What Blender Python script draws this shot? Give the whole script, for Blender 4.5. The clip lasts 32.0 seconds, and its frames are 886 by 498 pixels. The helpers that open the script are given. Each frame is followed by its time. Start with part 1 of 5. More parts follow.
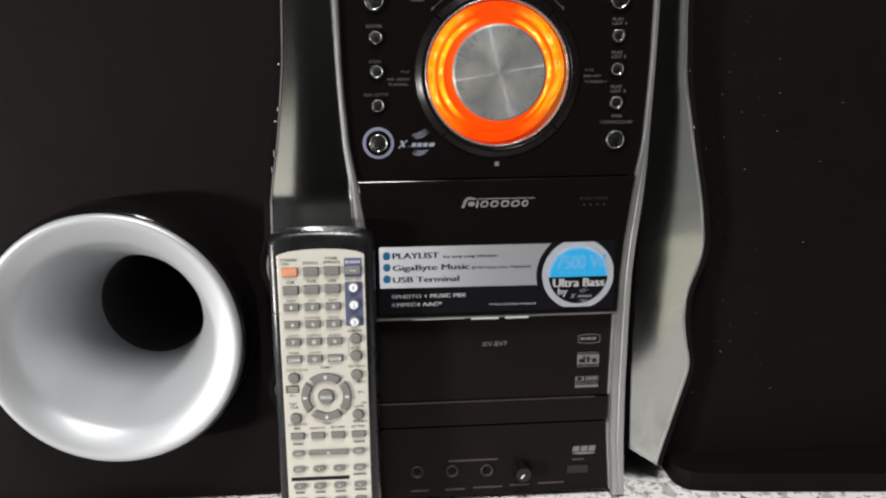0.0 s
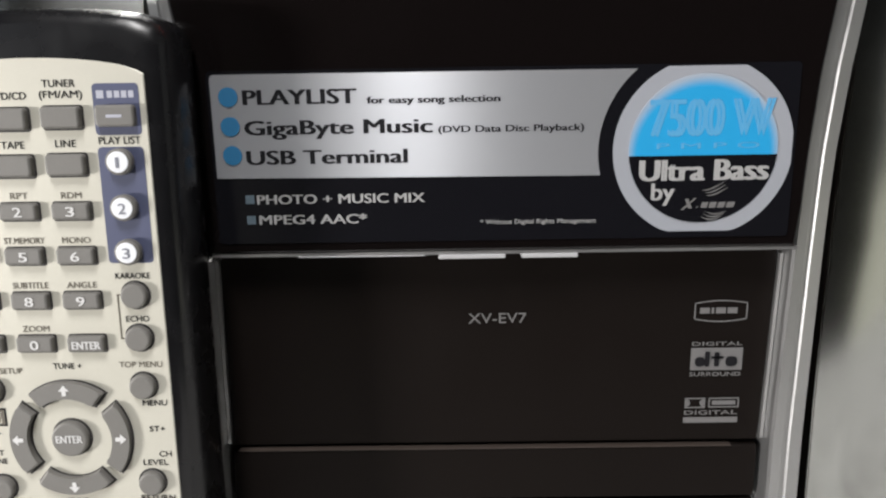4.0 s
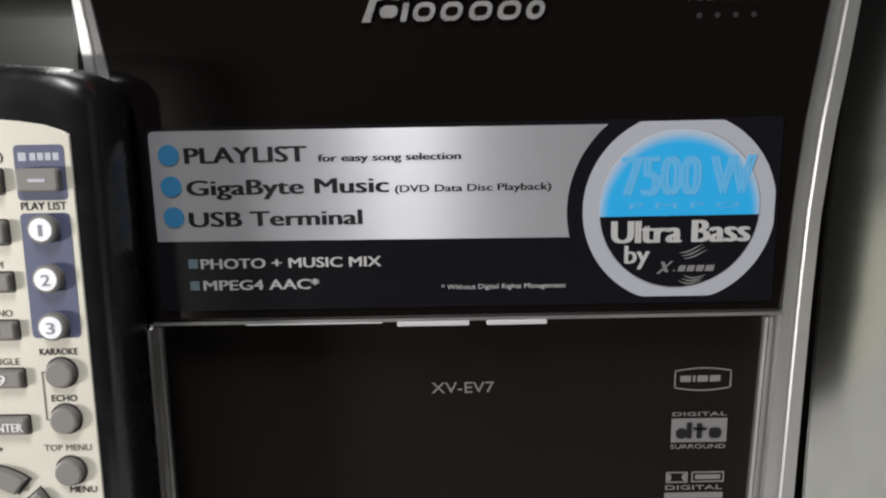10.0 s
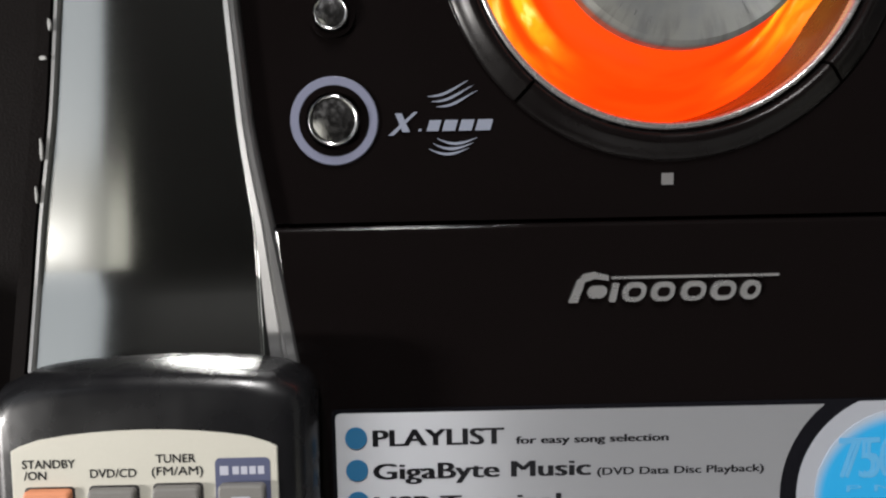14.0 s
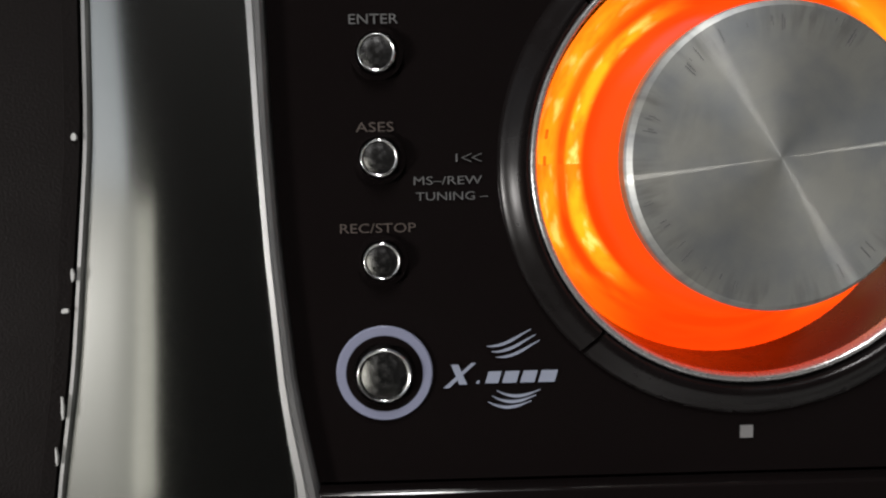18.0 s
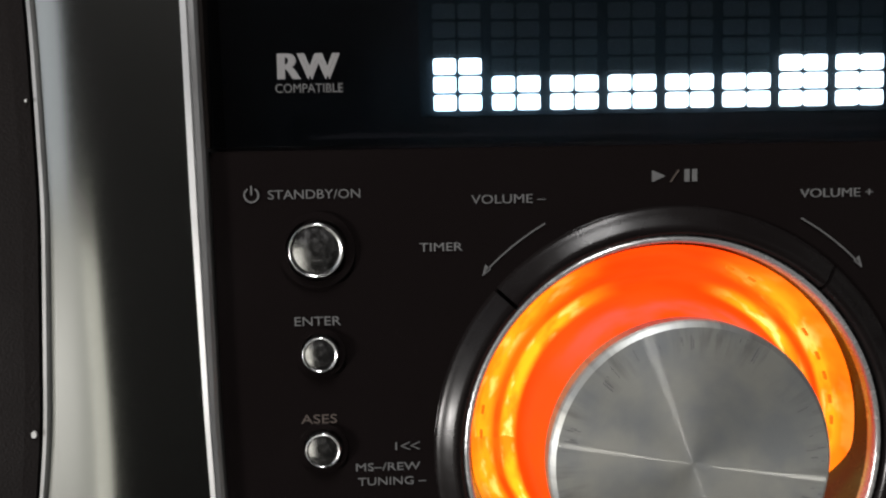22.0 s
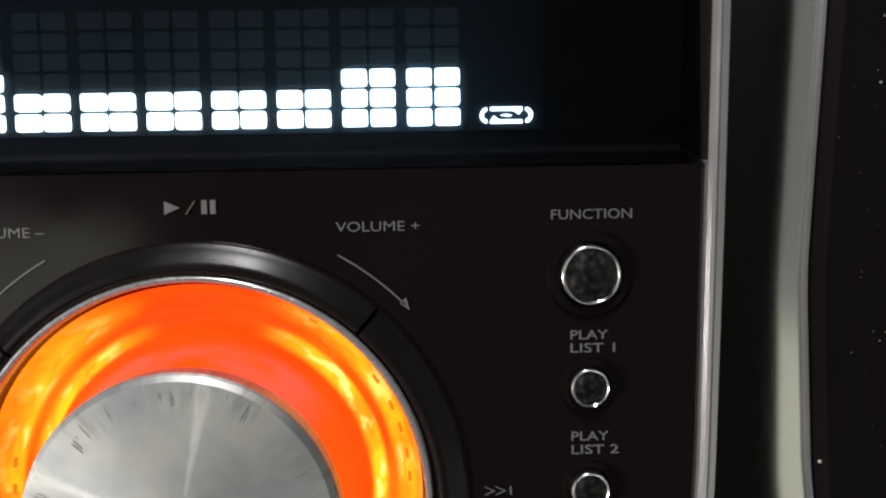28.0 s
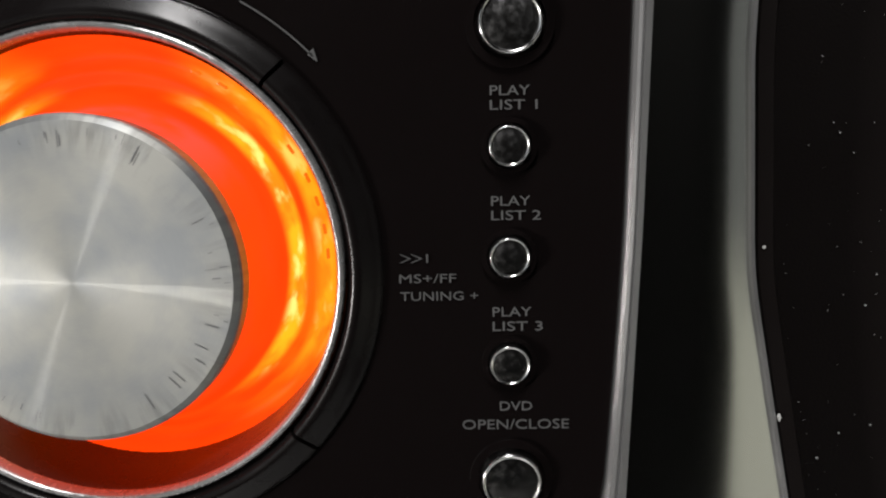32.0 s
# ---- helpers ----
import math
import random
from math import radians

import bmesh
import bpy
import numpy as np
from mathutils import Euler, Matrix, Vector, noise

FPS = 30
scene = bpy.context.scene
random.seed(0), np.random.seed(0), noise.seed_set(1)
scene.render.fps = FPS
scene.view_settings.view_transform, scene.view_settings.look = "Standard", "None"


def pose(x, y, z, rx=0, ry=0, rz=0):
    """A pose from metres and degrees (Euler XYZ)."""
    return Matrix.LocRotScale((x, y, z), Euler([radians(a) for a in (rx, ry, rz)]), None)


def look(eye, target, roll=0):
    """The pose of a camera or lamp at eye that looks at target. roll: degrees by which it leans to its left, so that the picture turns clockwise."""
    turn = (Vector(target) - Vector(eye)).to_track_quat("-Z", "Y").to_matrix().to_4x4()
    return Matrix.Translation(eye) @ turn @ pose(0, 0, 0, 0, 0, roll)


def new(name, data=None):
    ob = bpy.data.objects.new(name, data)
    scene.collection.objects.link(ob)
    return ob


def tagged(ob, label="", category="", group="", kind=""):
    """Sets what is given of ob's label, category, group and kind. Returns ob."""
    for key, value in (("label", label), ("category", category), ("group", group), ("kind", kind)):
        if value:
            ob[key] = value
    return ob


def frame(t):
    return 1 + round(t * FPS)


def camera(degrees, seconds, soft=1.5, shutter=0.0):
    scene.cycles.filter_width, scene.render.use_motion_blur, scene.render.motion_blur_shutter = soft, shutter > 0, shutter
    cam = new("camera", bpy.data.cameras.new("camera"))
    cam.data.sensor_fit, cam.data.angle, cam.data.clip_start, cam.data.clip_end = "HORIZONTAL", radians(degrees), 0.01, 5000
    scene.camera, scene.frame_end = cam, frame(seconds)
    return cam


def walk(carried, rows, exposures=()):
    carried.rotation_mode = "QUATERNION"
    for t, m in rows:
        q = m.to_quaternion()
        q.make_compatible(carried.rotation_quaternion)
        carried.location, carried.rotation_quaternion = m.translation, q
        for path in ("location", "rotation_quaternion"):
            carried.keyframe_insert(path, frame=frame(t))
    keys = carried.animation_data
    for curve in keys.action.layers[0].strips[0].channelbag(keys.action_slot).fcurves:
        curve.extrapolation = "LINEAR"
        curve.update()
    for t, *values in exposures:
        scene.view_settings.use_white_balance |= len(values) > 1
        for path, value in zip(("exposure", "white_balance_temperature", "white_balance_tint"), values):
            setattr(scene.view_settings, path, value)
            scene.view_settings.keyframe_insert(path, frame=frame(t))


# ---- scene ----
# A mini hi-fi unit on a speckled stone floor between two speakers, with a remote control leaning on it.
# x runs along the unit's front, its front panel is the plane y = 0, the floor is z = 0.
PATH = [
    (0, (-0.05692, -0.40253, 0.24522), (-0.04421, -0.20739, 0.20326), -0.74),
    (0.5, (-0.04838, -0.33890, 0.21819), (-0.04185, -0.14419, 0.17296), -1.35),
    (1, (-0.03720, -0.29796, 0.20322), (-0.03069, -0.10387, 0.15542), -1.85),
    (1.5, (-0.03458, -0.25553, 0.19184), (-0.03077, -0.06093, 0.14586), -1.23),
    (2, (-0.04018, -0.22231, 0.17287), (-0.03940, -0.02882, 0.12227), -0.94),
    (2.5, (-0.03318, -0.19942, 0.16527), (-0.02961, -0.00545, 0.11665), -0.19),
    (3, (-0.02633, -0.18556, 0.15954), (-0.02817, 0.00963, 0.11594), -0.79),
    (3.5, (-0.01673, -0.17788, 0.15979), (-0.01884, 0.01709, 0.11527), -0.90),
    (5.5, (-0.00821, -0.16693, 0.15893), (-0.01031, 0.02774, 0.11312), -1.40),
    (6, (-0.00350, -0.16440, 0.15710), (-0.00578, 0.03044, 0.11200), -1.37),
    (6.5, (-0.00048, -0.16381, 0.15066), (-0.00286, 0.03080, 0.10461), -1.74),
    (7, (-0.00062, -0.16247, 0.15273), (-0.00464, 0.03245, 0.10814), -1.89),
    (7.5, (-0.00282, -0.16496, 0.14193), (-0.00636, 0.02879, 0.09243), -1.31),
    (8, (-0.00451, -0.16445, 0.14548), (-0.00839, 0.02960, 0.09722), -1.21),
    (8.5, (-0.00429, -0.16194, 0.14678), (-0.00908, 0.03240, 0.09980), -1.14),
    (9, (-0.00334, -0.15429, 0.15577), (-0.00737, 0.04122, 0.11385), -1.13),
    (9.5, (-0.00391, -0.15526, 0.16180), (-0.00657, 0.04068, 0.12182), -0.91),
    (10, (-0.00392, -0.15960, 0.16588), (-0.00517, 0.03660, 0.12710), -1.14),
    (10.5, (-0.00279, -0.15590, 0.16512), (-0.00372, 0.04042, 0.12693), -1.29),
    (11, (-0.00342, -0.15565, 0.16770), (-0.00327, 0.04094, 0.13091), -1.25),
    (11.5, (-0.00596, -0.15521, 0.17380), (-0.00545, 0.04180, 0.13936), -1.33),
    (12, (-0.00941, -0.15499, 0.17963), (-0.00885, 0.04260, 0.14869), -1.04),
    (12.5, (-0.01532, -0.15497, 0.18873), (-0.01740, 0.04301, 0.16046), -1.39),
    (13, (-0.03001, -0.15067, 0.19749), (-0.03244, 0.04760, 0.17139), -1.16),
    (13.5, (-0.03996, -0.14771, 0.20427), (-0.03971, 0.05084, 0.18026), -1.09),
    (14, (-0.04591, -0.14381, 0.20857), (-0.04404, 0.05501, 0.18696), -1.12),
    (14.5, (-0.05165, -0.13958, 0.22012), (-0.04920, 0.05950, 0.20118), -0.95),
    (15, (-0.05319, -0.13754, 0.22768), (-0.04929, 0.06162, 0.20978), -0.79),
    (15.5, (-0.05137, -0.13695, 0.23582), (-0.04674, 0.06213, 0.21723), -0.73),
    (17.5, (-0.05706, -0.12625, 0.25176), (-0.05281, 0.07274, 0.23224), -1.09),
    (18, (-0.05680, -0.12711, 0.25230), (-0.05287, 0.07191, 0.23291), -1.16),
    (18.5, (-0.05483, -0.12696, 0.25971), (-0.05289, 0.07221, 0.24163), -1.44),
    (19, (-0.05703, -0.12862, 0.27128), (-0.04985, 0.07026, 0.25132), -1.15),
    (19.5, (-0.05955, -0.12797, 0.27717), (-0.04824, 0.07034, 0.25381), -1.10),
    (20, (-0.06054, -0.12754, 0.27952), (-0.04945, 0.07074, 0.25588), -1.29),
    (20.5, (-0.05883, -0.12837, 0.28300), (-0.04829, 0.07010, 0.26067), -1.13),
    (21, (-0.05737, -0.12850, 0.29068), (-0.04769, 0.07025, 0.27054), -1.41),
    (21.5, (-0.05242, -0.13045, 0.29664), (-0.04359, 0.06864, 0.27976), -1.25),
    (22, (-0.04770, -0.13258, 0.30048), (-0.03966, 0.06682, 0.28721), -1.10),
    (22.5, (-0.04467, -0.13437, 0.30787), (-0.03624, 0.06497, 0.29405), -1.02),
    (23, (-0.03788, -0.13745, 0.31377), (-0.02810, 0.06170, 0.29820), -1.00),
    (23.5, (-0.03268, -0.13792, 0.31684), (-0.02251, 0.06123, 0.30148), -1.12),
    (24, (-0.02785, -0.14020, 0.32106), (-0.01689, 0.05894, 0.30619), -1.11),
    (24.5, (-0.01851, -0.14156, 0.32232), (-0.00658, 0.05754, 0.30755), -1.25),
    (25, (-0.01046, -0.14148, 0.32475), (0.00282, 0.05737, 0.30798), -1.16),
    (25.5, (-0.00229, -0.14205, 0.32738), (0.01182, 0.05691, 0.31263), -1.33),
    (26, (0.00473, -0.14092, 0.32545), (0.01753, 0.05809, 0.31020), -1.21),
    (26.5, (0.01713, -0.13110, 0.31487), (0.02880, 0.06796, 0.29940), -1.45),
    (28.5, (0.04041, -0.12005, 0.30389), (0.04269, 0.07938, 0.28892), -0.90),
    (29, (0.04081, -0.12100, 0.30018), (0.04898, 0.07841, 0.28710), -0.79),
    (29.5, (0.04698, -0.12170, 0.29668), (0.05623, 0.07760, 0.28273), -0.67),
    (30, (0.04989, -0.12180, 0.29219), (0.05687, 0.07732, 0.27477), -1.11),
    (30.5, (0.05471, -0.11926, 0.28824), (0.05885, 0.07949, 0.26631), -0.94),
    (31, (0.05519, -0.11785, 0.28485), (0.05795, 0.08072, 0.26118), -0.79),
    (31.5, (0.05555, -0.11765, 0.27886), (0.05626, 0.08098, 0.25549), -1.06),
    (32, (0.05580, -0.11655, 0.27389), (0.05313, 0.08138, 0.24533), -0.96),
]
cam = camera(62.186, 32.0, soft=2.2)
# the film's own slow changes of exposure, at one cool white balance
EXPOSURE = [(0, 0.14), (2, 0.2), (3.5, 0.12), (6, -0.04), (9, -0.02), (13, 0.08), (15, -0.06), (19, -0.10), (22, 0.13), (24, 0.2), (26.5, 0.3), (29, 0.1), (31, -0.18), (32, -0.2)]
walk(cam, [(t, look(eye, target, roll)) for t, eye, target, roll in PATH], [(t, stops, 6440, 14) for t, stops in EXPOSURE])

# ---- light ----
world = bpy.data.worlds.new("world")
scene.world = world
world.use_nodes = True
world.node_tree.nodes["Background"].inputs["Color"].default_value = (0.9, 0.95, 1.0, 1)
world.node_tree.nodes["Background"].inputs["Strength"].default_value = 0.01


def area_light(name, place, target, sx, sy, watts, color):
    data = bpy.data.lights.new(name, "AREA")
    data.shape, data.size, data.size_y, data.energy, data.color = "RECTANGLE", sx, sy, watts, color
    ob = new(name, data)
    ob.matrix_world = look(place, target)
    return ob


area_light("ceiling_lamp", (-0.13, -1.10, 1.93), (-0.13, -1.10, 0), 0.22, 0.90, 51, (1.0, 1.0, 0.96))
# broad unseen lamps for the bright areas that metal reflects; no window or door
area_light("door_light_west", (-0.953, -1.871, -0.25), (0, 0.0, 0.1), 0.37, 1.0, 0.75, (1.0, 0.99, 0.84))
area_light("wall_light_west", (-1.45, -1.45, -0.25), (0, 0.0, 0.1), 1.05, 1.1, 1.25, (1.0, 0.99, 0.86))
area_light("window_light_west", (-1.57, -1.30, 0.80), (0, 0.0, 0.30), 1.05, 1.0, 2.0, (0.90, 0.97, 1.0))
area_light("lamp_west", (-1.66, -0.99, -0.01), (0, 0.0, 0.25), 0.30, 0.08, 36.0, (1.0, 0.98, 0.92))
area_light("window_light_east", (1.74, -0.89, -0.50), (0, 0.0, 0.1), 1.30, 0.8, 1.8, (1.0, 1.0, 0.81))
area_light("wall_light_east", (1.74, -0.89, 0.60), (0, 0.0, 0.4), 1.30, 1.4, 1.05, (0.97, 1.0, 0.92))

# ---- materials ----


def material(name, color, rough=0.5, metal=0.0, spec=0.5, coat=0.0, grain=0.0, grain_scale=400.0, bump=0.0,
             mottle=0.0, mottle_scale=30.0, rough_var=0.0, aniso=0.0, emit=None, strength=0.0):
    """A surface with two scales of variation: fine grain in colour and relief, and broad mottling in colour and gloss."""
    m = bpy.data.materials.new(name)
    m.use_nodes = True
    nt = m.node_tree
    b = nt.nodes["Principled BSDF"]
    b.inputs["Base Color"].default_value = (*color, 1)
    b.inputs["Roughness"].default_value = rough
    b.inputs["Metallic"].default_value = metal
    b.inputs["Specular IOR Level"].default_value = spec
    b.inputs["Coat Weight"].default_value = coat
    b.inputs["Coat Roughness"].default_value = 0.08
    b.inputs["Anisotropic"].default_value = aniso
    if emit:
        b.inputs["Emission Color"].default_value = (*emit, 1)
        b.inputs["Emission Strength"].default_value = strength
    co = nt.nodes.new("ShaderNodeTexCoord")

    def noise_tex(scale, detail=3.0):
        n = nt.nodes.new("ShaderNodeTexNoise")
        n.inputs["Scale"].default_value, n.inputs["Detail"].default_value = scale, detail
        nt.links.new(co.outputs["Object"], n.inputs["Vector"])
        return n

    if grain or mottle:
        mix = nt.nodes.new("ShaderNodeMix")
        mix.data_type = "RGBA"
        fine, broad = noise_tex(grain_scale, 2), noise_tex(mottle_scale, 4)
        add = nt.nodes.new("ShaderNodeMath")
        add.operation = "MULTIPLY_ADD"
        nt.links.new(fine.outputs["Fac"], add.inputs[0])
        add.inputs[1].default_value = grain
        scale = nt.nodes.new("ShaderNodeMath")
        scale.operation = "MULTIPLY"
        nt.links.new(broad.outputs["Fac"], scale.inputs[0])
        scale.inputs[1].default_value = mottle
        nt.links.new(scale.outputs[0], add.inputs[2])
        nt.links.new(add.outputs[0], mix.inputs["Factor"])
        mix.inputs[6].default_value = (*[min(1, c * (1 + 0.5 * (grain + mottle))) for c in color], 1)
        mix.inputs[7].default_value = (*[c * 0.35 for c in color], 1)
        nt.links.new(mix.outputs[2], b.inputs["Base Color"])
    if rough_var:
        rn = noise_tex(mottle_scale * 1.7, 5)
        ramp = nt.nodes.new("ShaderNodeMapRange")
        ramp.inputs["From Min"].default_value, ramp.inputs["From Max"].default_value = 0.3, 0.7
        ramp.inputs["To Min"].default_value, ramp.inputs["To Max"].default_value = max(0.02, rough - rough_var), rough + rough_var
        nt.links.new(rn.outputs["Fac"], ramp.inputs["Value"])
        nt.links.new(ramp.outputs["Result"], b.inputs["Roughness"])
    if bump:
        bn, bp = noise_tex(grain_scale, 2), nt.nodes.new("ShaderNodeBump")
        bp.inputs["Strength"].default_value, bp.inputs["Distance"].default_value = bump, 0.0004
        nt.links.new(bn.outputs["Fac"], bp.inputs["Height"])
        nt.links.new(bp.outputs["Normal"], b.inputs["Normal"])
    return m


BLACK_GLOSS = material("black_gloss_plastic", (0.0048, 0.0036, 0.0036), 0.12, rough_var=0.05, mottle_scale=25)
ROCKER_BLACK = material("black_rocker_plastic", (0.0050, 0.0040, 0.0040), 0.27, spec=0.18, rough_var=0.06, mottle_scale=80)
BLACK_SATIN = material("black_satin_plastic", (0.0068, 0.0050, 0.0043), 0.45, spec=0.10, grain=0.2, grain_scale=3000, bump=0.15, rough_var=0.06)
BLACK_MATT = material("black_matt_plastic", (0.008, 0.008, 0.008), 0.6, grain=0.2, grain_scale=2500, bump=0.2)
SPEAKER_BLACK = material("black_speaker_vinyl", (0.0052, 0.0040, 0.0038), 0.6, spec=0.06, grain=0.3, grain_scale=1800, bump=0.3, mottle=0.3, rough_var=0.08)
SILVER_PAINT = material("silver_paint", (0.60, 0.61, 0.59), 0.17, metal=1.0, grain=0.06, grain_scale=2500)
SILVER_TRIM = material("silver_trim", (0.48, 0.48, 0.48), 0.36, metal=0.85, rough_var=0.06, grain=0.1, grain_scale=1500)
CHROME = material("chrome", (0.80, 0.80, 0.79), 0.19, metal=1.0, rough_var=0.07, mottle=0.55, mottle_scale=520)
MARK_METAL = material("mark_metal", (0.56, 0.56, 0.56), 0.30, metal=0.75, rough_var=0.08, mottle=0.3, mottle_scale=150)
STEEL = material("brushed_steel", (0.43, 0.43, 0.40), 0.48, metal=0.90, aniso=0.45)
BRUSHED = material("brushed_foil", (0.41, 0.42, 0.445), 0.30, metal=0.56, aniso=1.0)
REMOTE_FACE = material("champagne_remote_face", (0.57, 0.555, 0.485), 0.4, metal=0.2, grain=0.08, grain_scale=2500, mottle=0.08, rough_var=0.05)
KEY_GREY = material("grey_rubber_key", (0.16, 0.155, 0.145), 0.5, grain=0.15, grain_scale=2500, bump=0.1)
PRINT_WHITE = material("white_print", (0.62, 0.62, 0.62), 0.5)
LIP_GREY = material("pale_lip", (0.42, 0.42, 0.43), 0.4, rough_var=0.06)
PRINT_GREY = material("grey_print", (0.145, 0.142, 0.142), 0.5)
PRINT_BLACK = material("black_print", (0.008, 0.008, 0.010), 0.6, spec=0.2)
BLUE = material("light_blue_print", (0.014, 0.31, 0.62), 0.45)
ORANGE = material("orange_glow", (0.12, 0.012, 0.002), 0.4, spec=0.12, emit=(1.0, 0.075, 0.003), strength=2.2)
AMBER_RIB = material("amber_rib", (0.20, 0.04, 0.004), 0.3, emit=(1.0, 0.16, 0.004), strength=1.05)
VFD = material("display_glow", (0.5, 0.6, 0.6), 0.5, emit=(0.85, 0.97, 1.0), strength=4.4)
VFD_OFF = material("display_unlit", (0.056, 0.065, 0.073), 0.6)
PRINT_BRIGHT = material("bright_print", (0.34, 0.34, 0.34), 0.5)
PRINT_FADED = material("faded_print", (0.05, 0.038, 0.032), 0.5)
PRINT_BLUEGREY = material("blue_grey_print", (0.20, 0.22, 0.28), 0.5)
RING_GREY = material("ring_blue_grey", (0.17, 0.18, 0.25), 0.35)
SCUFF = material("scuffed_steel", (0.17, 0.17, 0.18), 0.45, metal=0.5)
RIM_METAL = material("rim_metal", (0.36, 0.36, 0.36), 0.25, metal=0.65, rough_var=0.08, mottle_scale=300)
CUP_WALL = material("dark_clear_plastic", (0.018, 0.019, 0.019), 0.26, spec=0.35, rough_var=0.06, mottle=0.3, mottle_scale=120)
BLACK_FILM = material("black_film", (0.006, 0.006, 0.008), 0.22)
BADGE_SILVER = material("badge_silver", (0.44, 0.46, 0.51), 0.4, metal=0.35)
BADGE_PALE = material("badge_pale_print", (0.085, 0.33, 0.58), 0.5)
BULLET_BLUE = material("bullet_blue", (0.022, 0.15, 0.31), 0.5)
BULLET_DARK = material("bullet_dark", (0.10, 0.14, 0.17), 0.5)
REMOTE_BLACK = material("black_remote_body", (0.008, 0.008, 0.009), 0.27, rough_var=0.08, mottle_scale=60)
KEY_GAP_SHADE = material("dark_key_gap_and_shadow", (0.035, 0.033, 0.032), 0.6)
KEY_ORANGE = material("orange_key", (0.62, 0.24, 0.12), 0.45, grain=0.1, grain_scale=2500)
KEY_WHITE = material("white_key", (0.78, 0.80, 0.84), 0.4)
KEY_PALE = material("pale_key_print", (0.42, 0.43, 0.50), 0.5)
REMOTE_BLUE = material("dark_blue_print", (0.075, 0.085, 0.15), 0.45, grain=0.1, grain_scale=2500)
PRINT_BROWN = material("brown_print", (0.13, 0.115, 0.09), 0.55)
PRINT_GREYBLUE = material("grey_blue_print", (0.20, 0.21, 0.25), 0.5)
TUBE_GREY = material("dark_grey_tube", (0.035, 0.033, 0.032), 0.7, spec=0.2, mottle=0.2)
PORT_SILVER = material("port_silver", (0.47, 0.485, 0.50), 0.45, metal=0.52, grain=0.05, grain_scale=3000)
REM_N = Vector((0.0011, 0.99928, -0.0379)).normalized()
REM_W = Vector((math.sin(radians(0.15)), 0.0379, math.cos(radians(0.15)))).normalized()
REM_U = REM_N.cross(REM_W).normalized()
REM_N = REM_W.cross(REM_U)
PRINT_PANEL = material("panel_print", (0.072, 0.072, 0.072), 0.5)
PRINT_DIM = material("dim_print", (0.085, 0.085, 0.085), 0.5)
DISPLAY_BLACK = material("display_backing", (0.024, 0.017, 0.018), 0.5, spec=0.2, mottle=0.2, mottle_scale=20)
PAINT_CHIP = material("paint_chip", (0.38, 0.38, 0.37), 0.6, grain=0.3, grain_scale=3000)
ROOM_FLOOR = material("room_floor", (0.007, 0.0065, 0.006), 0.9, spec=0.02, grain=0.2, mottle=0.2, mottle_scale=5)
FLOOR = material("speckled_stone", (0.80, 0.79, 0.77), 0.3, mottle=0.2, mottle_scale=60, grain=0.01)
WALL = material("near_black_unseen_wall", (0.0040, 0.0037, 0.0034), 0.9, spec=0.02, grain=0.05, mottle=0.1, mottle_scale=2)



